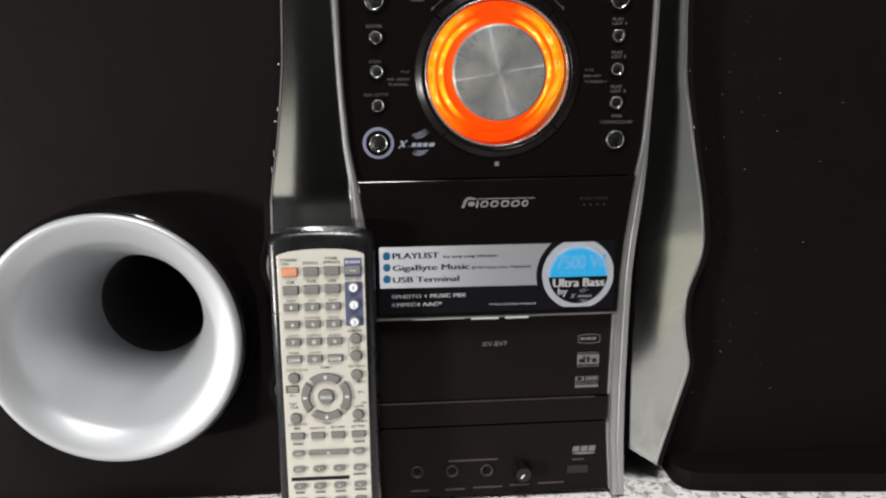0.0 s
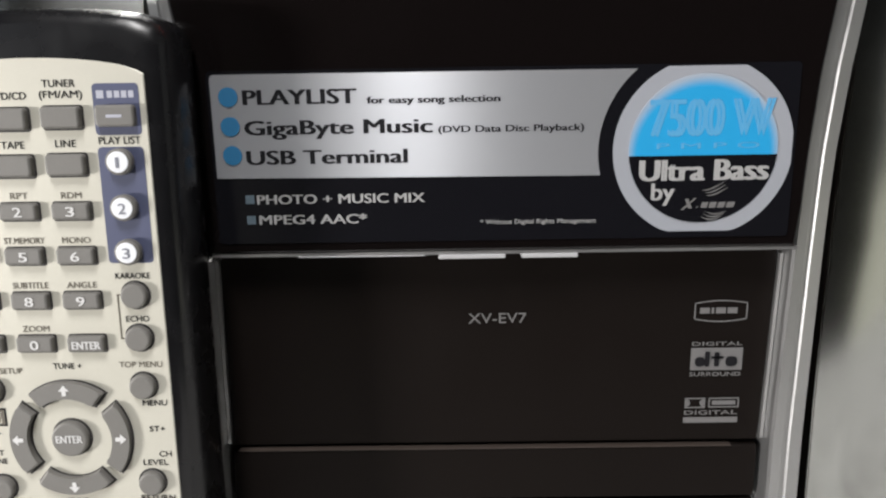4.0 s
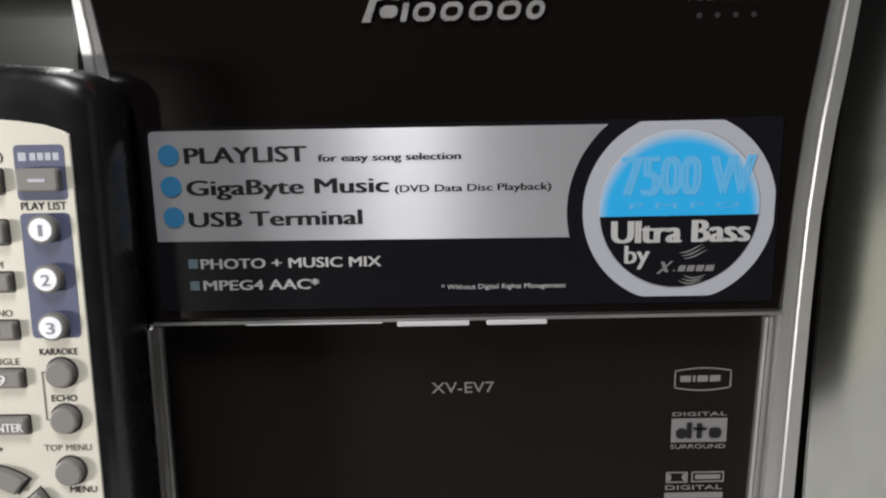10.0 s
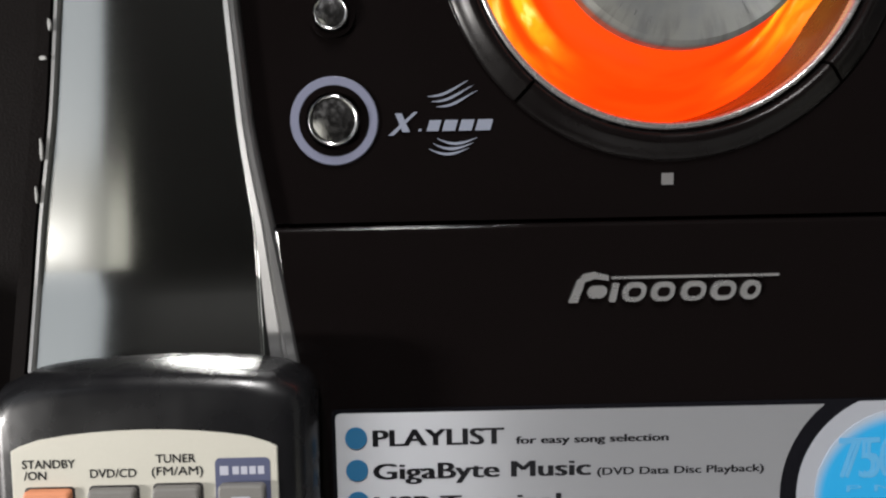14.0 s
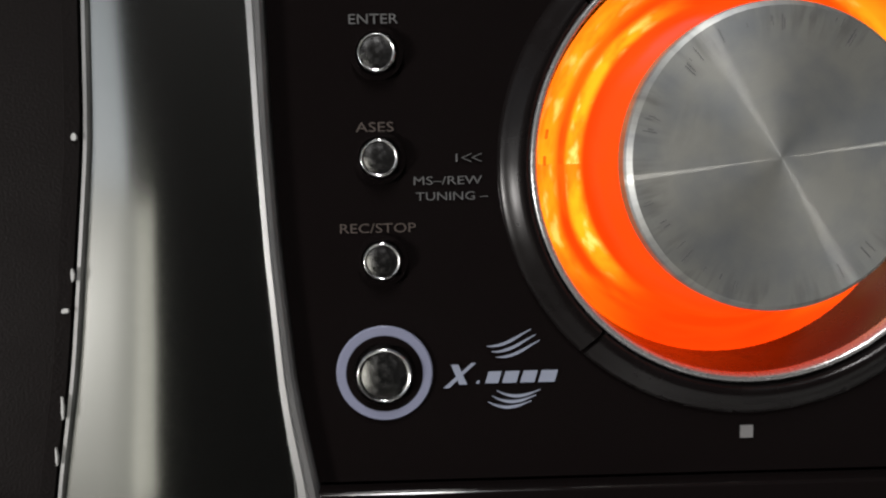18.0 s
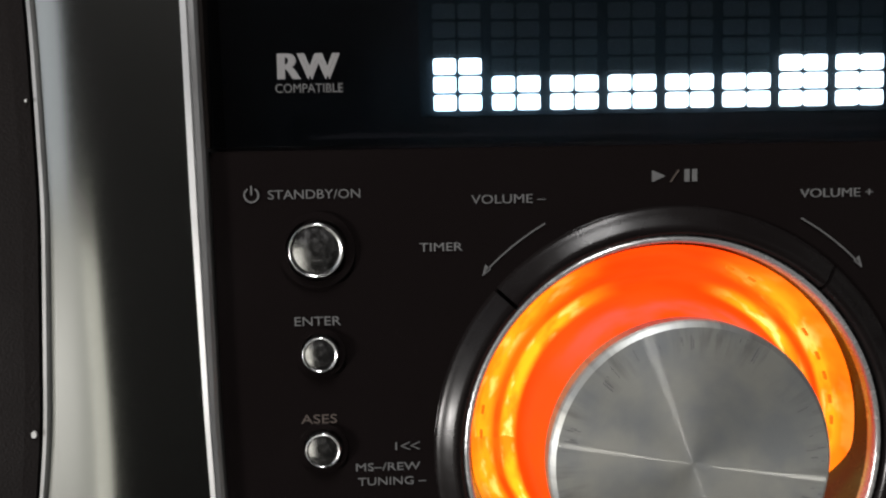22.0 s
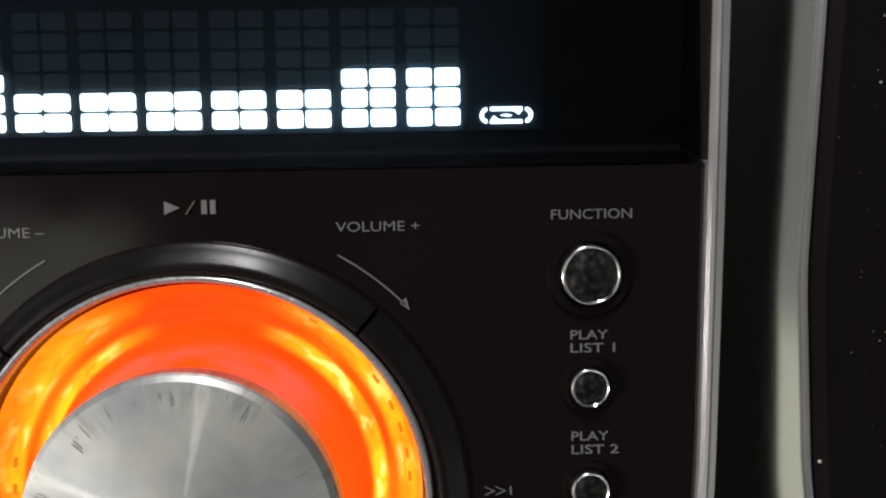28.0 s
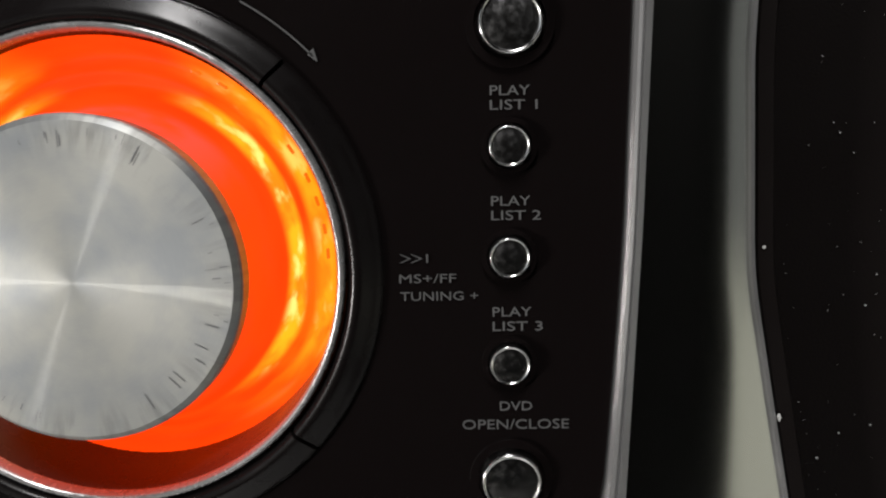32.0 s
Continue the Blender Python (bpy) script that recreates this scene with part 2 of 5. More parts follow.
def streaks(m, tangent=None, smudge=0.0, radius=1.0):
    """Brushing: the gleam is drawn out along the tangent, or outwards from the middle, with smudges towards the rim."""
    nt = m.node_tree
    b = nt.nodes["Principled BSDF"]
    if tangent:
        v = nt.nodes.new("ShaderNodeCombineXYZ")
        for i in range(3):
            v.inputs[i].default_value = tangent[i]
        nt.links.new(v.outputs[0], b.inputs["Tangent"])
        co = nt.nodes.new("ShaderNodeTexCoord")
        mp, no, mr = nt.nodes.new("ShaderNodeMapping"), nt.nodes.new("ShaderNodeTexNoise"), nt.nodes.new("ShaderNodeMapRange")
        mp.inputs["Scale"].default_value = (60, 1, 9000)
        no.inputs["Scale"].default_value = 1.0
        nt.links.new(co.outputs["Object"], mp.inputs["Vector"])
        nt.links.new(mp.outputs[0], no.inputs["Vector"])
        mr.inputs["To Min"].default_value, mr.inputs["To Max"].default_value = 0.31, 0.38
        nt.links.new(no.outputs["Fac"], mr.inputs["Value"])
        nt.links.new(mr.outputs[0], b.inputs["Roughness"])
        return
    co, sep, flat_v, unit_v = (nt.nodes.new("ShaderNode" + k) for k in ("TexCoord", "SeparateXYZ", "CombineXYZ", "VectorMath"))
    nt.links.new(co.outputs["Object"], sep.inputs[0])
    nt.links.new(sep.outputs[0], flat_v.inputs[0])
    nt.links.new(sep.outputs[2], flat_v.inputs[2])
    unit_v.operation = "NORMALIZE"
    nt.links.new(flat_v.outputs[0], unit_v.inputs[0])
    nt.links.new(unit_v.outputs[0], b.inputs["Tangent"])
    length = nt.nodes.new("ShaderNodeVectorMath")
    length.operation = "LENGTH"
    nt.links.new(flat_v.outputs[0], length.inputs[0])
    angle = nt.nodes.new("ShaderNodeMath")
    angle.operation = "ARCTAN2"
    nt.links.new(sep.outputs[2], angle.inputs[0])
    nt.links.new(sep.outputs[0], angle.inputs[1])
    polar = nt.nodes.new("ShaderNodeCombineXYZ")
    nt.links.new(angle.outputs[0], polar.inputs[0])
    nt.links.new(length.outputs["Value"], polar.inputs[1])

    def polar_noise(sa, sr, lo, hi):
        mp, no, mr = nt.nodes.new("ShaderNodeMapping"), nt.nodes.new("ShaderNodeTexNoise"), nt.nodes.new("ShaderNodeMapRange")
        mp.inputs["Scale"].default_value = (sa, sr, 1)
        no.inputs["Scale"].default_value, no.inputs["Detail"].default_value = 1.0, 4.0
        nt.links.new(polar.outputs[0], mp.inputs["Vector"])
        nt.links.new(mp.outputs[0], no.inputs["Vector"])
        mr.inputs["From Min"].default_value, mr.inputs["From Max"].default_value = 0.35, 0.65
        mr.inputs["To Min"].default_value, mr.inputs["To Max"].default_value = lo, hi
        nt.links.new(no.outputs["Fac"], mr.inputs["Value"])
        return mr

    nt.links.new(polar_noise(4, 5200, 0.50, 0.56).outputs[0], b.inputs["Roughness"])
    edge = nt.nodes.new("ShaderNodeMapRange")
    edge.inputs["From Min"].default_value, edge.inputs["From Max"].default_value = radius * 0.72, radius * 0.90
    nt.links.new(length.outputs["Value"], edge.inputs["Value"])
    dark = nt.nodes.new("ShaderNodeMath")
    dark.operation = "MULTIPLY"
    nt.links.new(polar_noise(13.0, 110, -0.5, 1.0).outputs[0], dark.inputs[0])
    nt.links.new(edge.outputs[0], dark.inputs[1])
    mix = nt.nodes.new("ShaderNodeMix")
    mix.data_type = "RGBA"
    base = b.inputs["Base Color"].default_value[:]
    mix.inputs[6].default_value = base
    mix.inputs[7].default_value = (*[c * (1 - smudge) for c in base[:3]], 1)
    nt.links.new(dark.outputs[0], mix.inputs["Factor"])
    broad, soil, film = (nt.nodes.new("ShaderNode" + k) for k in ("TexNoise", "MapRange", "Mix"))
    broad.inputs["Scale"].default_value, broad.inputs["Detail"].default_value = 90.0, 5.0
    nt.links.new(co.outputs["Object"], broad.inputs["Vector"])
    soil.inputs["From Min"].default_value, soil.inputs["From Max"].default_value = 0.40, 0.66
    nt.links.new(broad.outputs["Fac"], soil.inputs["Value"])
    film.data_type = "RGBA"
    nt.links.new(soil.outputs[0], film.inputs["Factor"])
    nt.links.new(mix.outputs[2], film.inputs[6])
    film.inputs[7].default_value = (base[0] * 0.74, base[1] * 0.78, base[2] * 0.86, 1)
    nt.links.new(film.outputs[2], b.inputs["Base Color"])
    # the finest grooves, which draw a bright lamp out into a thin line
    fine, both, done = nt.nodes.new("ShaderNodeBsdfAnisotropic"), nt.nodes.new("ShaderNodeMixShader"), nt.nodes["Material Output"]
    fine.inputs["Color"].default_value, fine.inputs["Anisotropy"].default_value = base, -0.98
    nt.links.new(polar_noise(9, 900, 0.30, 0.37).outputs[0], fine.inputs["Roughness"])
    nt.links.new(unit_v.outputs[0], fine.inputs["Tangent"])
    both.inputs[0].default_value = 0.042
    nt.links.new(b.outputs[0], both.inputs[1])
    nt.links.new(fine.outputs[0], both.inputs[2])
    nt.links.new(both.outputs[0], done.inputs["Surface"])


def speckle(m):
    """Dark and brown grains in the pale stone, at two sizes."""
    nt = m.node_tree
    b = nt.nodes["Principled BSDF"]
    before = b.inputs["Base Color"].links[0].from_socket
    co = nt.nodes.new("ShaderNodeTexCoord")
    for scale, lo, hi, color in ((150.0, 0.52, 0.60, (0.44, 0.43, 0.41, 1)), (260.0, 0.60, 0.66, (0.20, 0.19, 0.18, 1)), (210.0, 0.65, 0.69, (0.08, 0.075, 0.07, 1))):
        no, mr, mix = nt.nodes.new("ShaderNodeTexNoise"), nt.nodes.new("ShaderNodeMapRange"), nt.nodes.new("ShaderNodeMix")
        no.inputs["Scale"].default_value, no.inputs["Detail"].default_value = scale, 2
        nt.links.new(co.outputs["Object"], no.inputs["Vector"])
        mr.inputs["From Min"].default_value, mr.inputs["From Max"].default_value = lo, hi
        nt.links.new(no.outputs["Fac"], mr.inputs["Value"])
        mix.data_type = "RGBA"
        nt.links.new(mr.outputs[0], mix.inputs["Factor"])
        nt.links.new(before, mix.inputs[6])
        mix.inputs[7].default_value = color
        before = mix.outputs[2]
    nt.links.new(before, b.inputs["Base Color"])


speckle(FLOOR)


def fade_out(m, cx, cz, r0, r1, color):
    """A print that fades into the ground round it, from r0 to r1 about (cx, cz)."""
    nt = m.node_tree
    b = nt.nodes["Principled BSDF"]
    co, off, flat_v, length, mr, mix = (nt.nodes.new("ShaderNode" + k) for k in ("TexCoord", "VectorMath", "VectorMath", "VectorMath", "MapRange", "Mix"))
    off.operation, flat_v.operation, length.operation = "SUBTRACT", "MULTIPLY", "LENGTH"
    off.inputs[1].default_value, flat_v.inputs[1].default_value = (cx, 0, cz), (1, 0, 1)
    nt.links.new(co.outputs["Object"], off.inputs[0])
    nt.links.new(off.outputs[0], flat_v.inputs[0])
    nt.links.new(flat_v.outputs[0], length.inputs[0])
    nt.links.new(length.outputs["Value"], mr.inputs["Value"])
    mr.interpolation_type = "SMOOTHSTEP"
    mr.inputs["From Min"].default_value, mr.inputs["From Max"].default_value = r0, r1
    mix.data_type = "RGBA"
    mix.inputs[6].default_value, mix.inputs[7].default_value = b.inputs["Base Color"].default_value[:], (*color, 1)
    nt.links.new(mr.outputs[0], mix.inputs["Factor"])
    nt.links.new(mix.outputs[2], b.inputs["Base Color"])


BX, BZ = 0.0457, 0.1428
fade_out(BLUE, BX, BZ - 0.0012, 0.0150, 0.0182, (0.34, 0.39, 0.46))
streaks(BRUSHED, (0, 0, 1))
streaks(STEEL, None, 0.32, 0.0247)


def lamp_ring(m):
    """The lit ring: orange all round, yellow where the lamps sit behind it on both sides, in two bands."""
    nt = m.node_tree
    b = nt.nodes["Principled BSDF"]
    co, sep, length = (nt.nodes.new("ShaderNode" + k) for k in ("TexCoord", "SeparateXYZ", "VectorMath"))
    comb = nt.nodes.new("ShaderNodeCombineXYZ")
    nt.links.new(co.outputs["Object"], sep.inputs[0])
    nt.links.new(sep.outputs[0], comb.inputs[0])
    nt.links.new(sep.outputs[2], comb.inputs[2])
    length.operation = "LENGTH"
    nt.links.new(comb.outputs[0], length.inputs[0])

    def math_node(op, a, c):
        n = nt.nodes.new("ShaderNodeMath")
        n.operation = op
        for i, v in enumerate((a, c)):
            if isinstance(v, (int, float)):
                n.inputs[i].default_value = v
            elif v is not None:
                nt.links.new(v, n.inputs[i])
        return n.outputs[0]

    def map_node(v, a, c, lo=0.0, hi=1.0):
        n = nt.nodes.new("ShaderNodeMapRange")
        n.interpolation_type = "SMOOTHSTEP"
        for key_, val in (("From Min", a), ("From Max", c), ("To Min", lo), ("To Max", hi)):
            n.inputs[key_].default_value = val
        nt.links.new(v, n.inputs["Value"])
        return n.outputs[0]

    r = length.outputs["Value"]
    side = math_node("MULTIPLY", map_node(math_node("DIVIDE", math_node("ABSOLUTE", sep.outputs[0], None), r), 0.22, 0.78), map_node(sep.outputs[2], -0.026, -0.014))
    band1 = math_node("MULTIPLY", map_node(r, 0.0322, 0.0340), map_node(r, 0.0352, 0.0368, 0.72, 0.30))
    band2 = math_node("MULTIPLY", map_node(r, 0.0280, 0.0293), map_node(r, 0.0302, 0.0318, 1.0, 0.0))
    polar = nt.nodes.new("ShaderNodeCombineXYZ")
    nt.links.new(math_node("ARCTAN2", sep.outputs[2], sep.outputs[0]), polar.inputs[0])
    nt.links.new(r, polar.inputs[1])

    def facets(sa, sr, lo, hi, bottom, top):
        mp, no = nt.nodes.new("ShaderNodeMapping"), nt.nodes.new("ShaderNodeTexNoise")
        mp.inputs["Scale"].default_value = (sa, sr, 1)
        no.inputs["Scale"].default_value, no.inputs["Detail"].default_value = 1.0, 3
        nt.links.new(polar.outputs[0], mp.inputs["Vector"])
        nt.links.new(mp.outputs[0], no.inputs["Vector"])
        return map_node(no.outputs["Fac"], lo, hi, bottom, top)

    glow = math_node("MULTIPLY", side, math_node("MAXIMUM", band1, band2))
    fac = math_node("MULTIPLY", glow, facets(3.4, 260, 0.36, 0.60, 0.45, 1.0))
    hot = math_node("MULTIPLY", math_node("POWER", glow, 2.0), facets(4.5, 420, 0.50, 0.66, 0.0, 0.9))

    def blend(f, a, c):
        mix = nt.nodes.new("ShaderNodeMix")
        mix.data_type = "RGBA"
        nt.links.new(f, mix.inputs["Factor"])
        for k, v in ((6, a), (7, c)):
            if isinstance(v, tuple):
                mix.inputs[k].default_value = v
            else:
                nt.links.new(v, mix.inputs[k])
        return mix.outputs[2]

    above = math_node("DIVIDE", sep.outputs[2], r)
    cone = blend(map_node(above, 0.45, 0.95), (1.0, 0.052, 0.004, 1), (0.72, 0.075, 0.050, 1))
    body = blend(map_node(r, 0.0258, 0.0272), cone, (1.0, 0.045, 0.0010, 1))
    amber = math_node("MULTIPLY", map_node(math_node("DIVIDE", math_node("ABSOLUTE", sep.outputs[0], None), r), 0.30, 0.75), map_node(r, 0.0275, 0.0315))
    body = blend(math_node("MULTIPLY", amber, 0.75), body, (1.05, 0.165, 0.003, 1))
    body = blend(facets(1.6, 260, 0.35, 0.65, 0.0, 1.0), body, (1.0, 0.056, 0.0015, 1))
    lamps = blend(fac, body, (1.2, 0.50, 0.012, 1))
    nt.links.new(blend(hot, lamps, (1.3, 0.95, 0.22, 1)), b.inputs["Emission Color"])
    b.inputs["Emission Strength"].default_value = 1.32


lamp_ring(ORANGE)

DISPLAY_GLASS = bpy.data.materials.new("display_glass")
DISPLAY_GLASS.use_nodes = True
_n = DISPLAY_GLASS.node_tree
_n.nodes.remove(_n.nodes["Principled BSDF"])
_t, _g, _f, _m = (_n.nodes.new("ShaderNode" + k) for k in ("BsdfTransparent", "BsdfGlossy", "Fresnel", "MixShader"))
_t.inputs["Color"].default_value = (0.80, 0.84, 0.86, 1)
_g.inputs["Roughness"].default_value = 0.08
_f.inputs["IOR"].default_value = 1.45
_n.links.new(_f.outputs[0], _m.inputs[0])
_d, _s = _n.nodes.new("ShaderNodeBsdfTranslucent"), _n.nodes.new("ShaderNodeMixShader")
_d.inputs["Color"].default_value = (0.45, 0.80, 1.0, 1)
_s.inputs[0].default_value = 0.003
_n.links.new(_t.outputs[0], _s.inputs[1])
_n.links.new(_d.outputs[0], _s.inputs[2])
_h, _k = _n.nodes.new("ShaderNodeBsdfRefraction"), _n.nodes.new("ShaderNodeMixShader")
_h.inputs["Color"].default_value = (0.80, 0.92, 1.0, 1)
_h.inputs["Roughness"].default_value, _h.inputs["IOR"].default_value = 0.34, 1.0001
_k.inputs[0].default_value = 0.18
_n.links.new(_s.outputs[0], _k.inputs[1])
_n.links.new(_h.outputs[0], _k.inputs[2])
_n.links.new(_k.outputs[0], _m.inputs[1])
_n.links.new(_g.outputs[0], _m.inputs[2])
_n.links.new(_m.outputs[0], _n.nodes["Material Output"].inputs["Surface"])

# ---- building blocks ----


def thing(name, label, category, place=(0, 0, 0), group="", kind="", turn=(0, 0, 0)):
    ob = new(name)
    ob.empty_display_size = 0.02
    ob.matrix_world = pose(*place, *turn)
    return tagged(ob, label, category, group, kind)


def part(name, bm, mat, parent, label="", smooth=False):
    me = bpy.data.meshes.new(name)
    bmesh.ops.recalc_face_normals(bm, faces=bm.faces)
    if smooth:
        for f in bm.faces:
            f.smooth = True
    bm.to_mesh(me)
    bm.free()
    me.materials.append(mat)
    ob = new(name, me)
    if parent:
        ob.parent = parent
    if label:
        tagged(ob, label)
    return ob


def prism(outline, y0, y1, bevel=0.0, segs=2):
    """A plate: an outline in x, z drawn out from y0 (front) to y1 (back), with the front edges rounded."""
    bm = bmesh.new()
    front = [bm.verts.new((x, y0, z)) for x, z in outline]
    back = [bm.verts.new((x, y1, z)) for x, z in outline]
    face = bm.faces.new(front)
    bm.faces.new(back[::-1])
    n = len(outline)
    for i in range(n):
        bm.faces.new((front[i], back[i], back[(i + 1) % n], front[(i + 1) % n]))
    if bevel:
        bmesh.ops.bevel(bm, geom=list(face.edges), offset=bevel, segments=segs, affect="EDGES", profile=0.5)
    return bm


def rect(x0, z0, x1, z1, r=0.0, n=4):
    if r <= 0:
        return [(x0, z0), (x1, z0), (x1, z1), (x0, z1)]
    pts = []
    for cx, cz, a in ((x1 - r, z0 + r, -90), (x1 - r, z1 - r, 0), (x0 + r, z1 - r, 90), (x0 + r, z0 + r, 180)):
        for i in range(n + 1):
            t = radians(a + 90 * i / n)
            pts.append((cx + r * math.cos(t), cz + r * math.sin(t)))
    return pts


def disc(cx, cz, r, n=48, a0=0.0):
    return [(cx + r * math.cos(a0 + 2 * math.pi * i / n), cz + r * math.sin(a0 + 2 * math.pi * i / n)) for i in range(n)]


def lathe(cx, cz, profile, n=64, closed=False):
    """A body turned about the axis through (cx, cz) along y; profile: (radius, y) from the outside in."""
    bm = bmesh.new()
    rings = []
    for r, y in profile:
        if r < 1e-6:
            rings.append([bm.verts.new((cx, y, cz))])
        else:
            rings.append([bm.verts.new((cx + r * math.cos(2 * math.pi * i / n), y, cz + r * math.sin(2 * math.pi * i / n))) for i in range(n)])
    pairs = list(zip(rings, rings[1:]))
    if closed:
        pairs.append((rings[-1], rings[0]))
    for a, b in pairs:
        for i in range(n):
            j = (i + 1) % n
            if len(a) == 1:
                bm.faces.new((a[0], b[i], b[j]))
            elif len(b) == 1:
                bm.faces.new((a[i], a[j], b[0]))
            else:
                bm.faces.new((a[i], a[j], b[j], b[i]))
    return bm


def box(x0, x1, y0, y1, z0, z1, bevel=0.0):
    bm = bmesh.new()
    bmesh.ops.create_cube(bm, size=1.0)
    for v in bm.verts:
        v.co = Vector(((x0 + x1) / 2 + v.co.x * (x1 - x0), (y0 + y1) / 2 + v.co.y * (y1 - y0), (z0 + z1) / 2 + v.co.z * (z1 - z0)))
    if bevel:
        bmesh.ops.bevel(bm, geom=list(bm.edges), offset=bevel, segments=2, affect="EDGES", profile=0.5)
    return bm


def loft(sections, close_ends=False):
    """A skin over open cross-sections that have the same number of points."""
    bm = bmesh.new()
    rows = [[bm.verts.new(p) for p in s] for s in sections]
    for a, b in zip(rows, rows[1:]):
        for i in range(len(a) - 1):
            bm.faces.new((a[i], a[i + 1], b[i + 1], b[i]))
    return bm


def lettering(text, x, y, z, height, mat, parent, width=0.0, align="LEFT", bold=0.0, slant=0.0, name="lettering", depth=0.0002, spacing=1.0, thick=0.0):
    """Raised lettering that faces -y. (x, z): the baseline's start, middle or end; height: of the capitals."""
    cu = bpy.data.curves.new(name, "FONT")
    cu.body, cu.align_x, cu.extrude, cu.offset, cu.shear, cu.space_character = text, align, depth / 2, bold, slant, spacing
    cu.resolution_u = 3
    size = height / 0.73
    cu.size, cu.extrude, cu.offset = 1.0, depth / 2 / size, bold
    tmp = bpy.data.objects.new("tmp", cu)
    scene.collection.objects.link(tmp)
    me = bpy.data.meshes.new_from_object(tmp.evaluated_get(bpy.context.evaluated_depsgraph_get()))
    bpy.data.objects.remove(tmp)
    xs = [v.co.x for v in me.vertices] or [0, 1]
    sx = width / (max(xs) - min(xs)) if width else size
    for v in me.vertices:
        v.co = (v.co.x * sx, -v.co.z * size, v.co.y * size)
    if width:
        x_min = min(v.co.x for v in me.vertices)
        for v in me.vertices:
            v.co.x -= x_min
    me.materials.clear()
    me.materials.append(mat)
    me.name = name
    if thick:
        bm = bmesh.new()
        bm.from_mesh(me)
        copy = bmesh.ops.duplicate(bm, geom=bm.verts[:] + bm.edges[:] + bm.faces[:])
        for v in copy["geom"]:
            if isinstance(v, bmesh.types.BMVert):
                v.co.x += thick
                v.co.y -= 0.00002
        bm.to_mesh(me)
        bm.free()
    ob = new(name, me)
    ob.location = (x, y, z)
    if parent:
        ob.parent = parent
    return ob

# ---- the room ----


def slab(name, x0, x1, y0, y1, z0, z1, mat, label, category):
    ob = part(name, box(x0, x1, y0, y1, z0, z1), mat, None)
    return tagged(ob, label, category, kind="structure")


# unseen room, kept near-black so that gloss and chrome reflect dark
slab("floor", -1.95, 1.95, -2.1, 0.75, -1.05, -0.95, ROOM_FLOOR, "unseen plain floor, near-black for dark reflections", "floor")
slab("wall_back", -1.95, 1.95, 0.75, 0.87, -0.95, 1.98, WALL, "unseen plain wall behind the stereo, near-black for dark reflections", "wall")
slab("wall_front", -1.95, 1.95, -2.22, -2.1, -0.95, 1.98, WALL, "unseen plain wall, near-black for dark reflections", "wall")
slab("wall_west", -2.07, -1.95, -2.22, 0.87, -0.95, 1.98, WALL, "unseen plain wall, near-black for dark reflections", "wall")
slab("wall_east", 1.95, 2.07, -2.22, 0.87, -0.95, 1.98, WALL, "unseen plain wall, near-black for dark reflections", "wall")
slab("ceiling", -2.07, 2.07, -2.22, 0.87, 1.98, 2.08, WALL, "unseen plain ceiling, near-black for dark reflections", "ceiling")

# table form assumed: the stone ends short in front to keep reflections dark
table = thing("stone_table", "pale speckled polished stone counter under the stereo", "table", (0, 0.15, -0.95))
part("tabletop", box(-0.62, 0.62, -0.34, 0.35, 0.92, 0.95, 0.004), FLOOR, table, "pale speckled polished stone slab")
for tx in (-0.55, 0.55):
    for ty in (-0.28, 0.29):
        part("leg", box(tx - 0.03, tx + 0.03, ty - 0.03, ty + 0.03, 0.0, 0.9205, 0.003), BLACK_SATIN, table)

# ---- the hi-fi unit ----
KZ = 0.254  # height of the volume dial's axis
unit = thing("stereo_system", "glossy black mini stereo with lit orange dial and silver trims", "stereo system")

TRIM_Z = [0.0, 0.04, 0.07, 0.12, 0.14, 0.16, 0.187, 0.198, 0.215, 0.24, 0.26, 0.30, 0.385]
TRIM_IN = {1: [0.0712, 0.0684, 0.0682, 0.0695, 0.0702, 0.0716, 0.0752, 0.0772, 0.0806, 0.0822, 0.0832, 0.0840, 0.0856],
           -1: [0.0735, 0.0728, 0.0716, 0.0710, 0.0710, 0.0716, 0.0756, 0.0774, 0.0804, 0.0824, 0.0832, 0.0836, 0.0850]}
TRIM_OUT = {1: [0.0840, 0.0830, 0.0826, 0.0826, 0.0830, 0.0840, 0.0842, 0.0838, 0.0838, 0.0848, 0.0856, 0.0866, 0.0882],
            -1: [0.0840, 0.0830, 0.0826, 0.0815, 0.0815, 0.0815, 0.0812, 0.0812, 0.0832, 0.0848, 0.0856, 0.0866, 0.0876]}
TRIM_BACK = [0.020, 0.020, 0.020, 0.020, 0.020, 0.018, 0.010, 0.005, 0.0, 0.0, 0.0, 0.0, 0.0]


def trim_in(z, side=1):
    return float(np.interp(z, TRIM_Z, TRIM_IN[side]))


def trim_out(z, side=1):
    return float(np.interp(z, TRIM_Z, TRIM_OUT[side]))


def trim_back(z):
    return float(np.interp(z, TRIM_Z, TRIM_BACK))


def between_trims(z0, z1, gap=0.0, n=8):
    zs = [z0 + (z1 - z0) * i / n for i in range(n + 1)]
    return [(trim_in(z, 1) - gap, z) for z in zs] + [(-trim_in(z, -1) + gap, z) for z in reversed(zs)]


part("cabinet", box(-0.0865, 0.0865, 0.022, 0.32, 0.006, 0.384, 0.003), BLACK_SATIN, unit, "black metal cabinet behind the front")
for sx in (-0.07, 0.07):
    for sy in (0.03, 0.28):
        part("foot", lathe(sx, 0, [(0, 0.0), (0.012, 0.0), (0.012, 0.004), (0.010, 0.006), (0, 0.006)], 20), BLACK_MATT, unit).matrix_basis = pose(0, sy, 0, 90) @ pose(0, 0, 0)

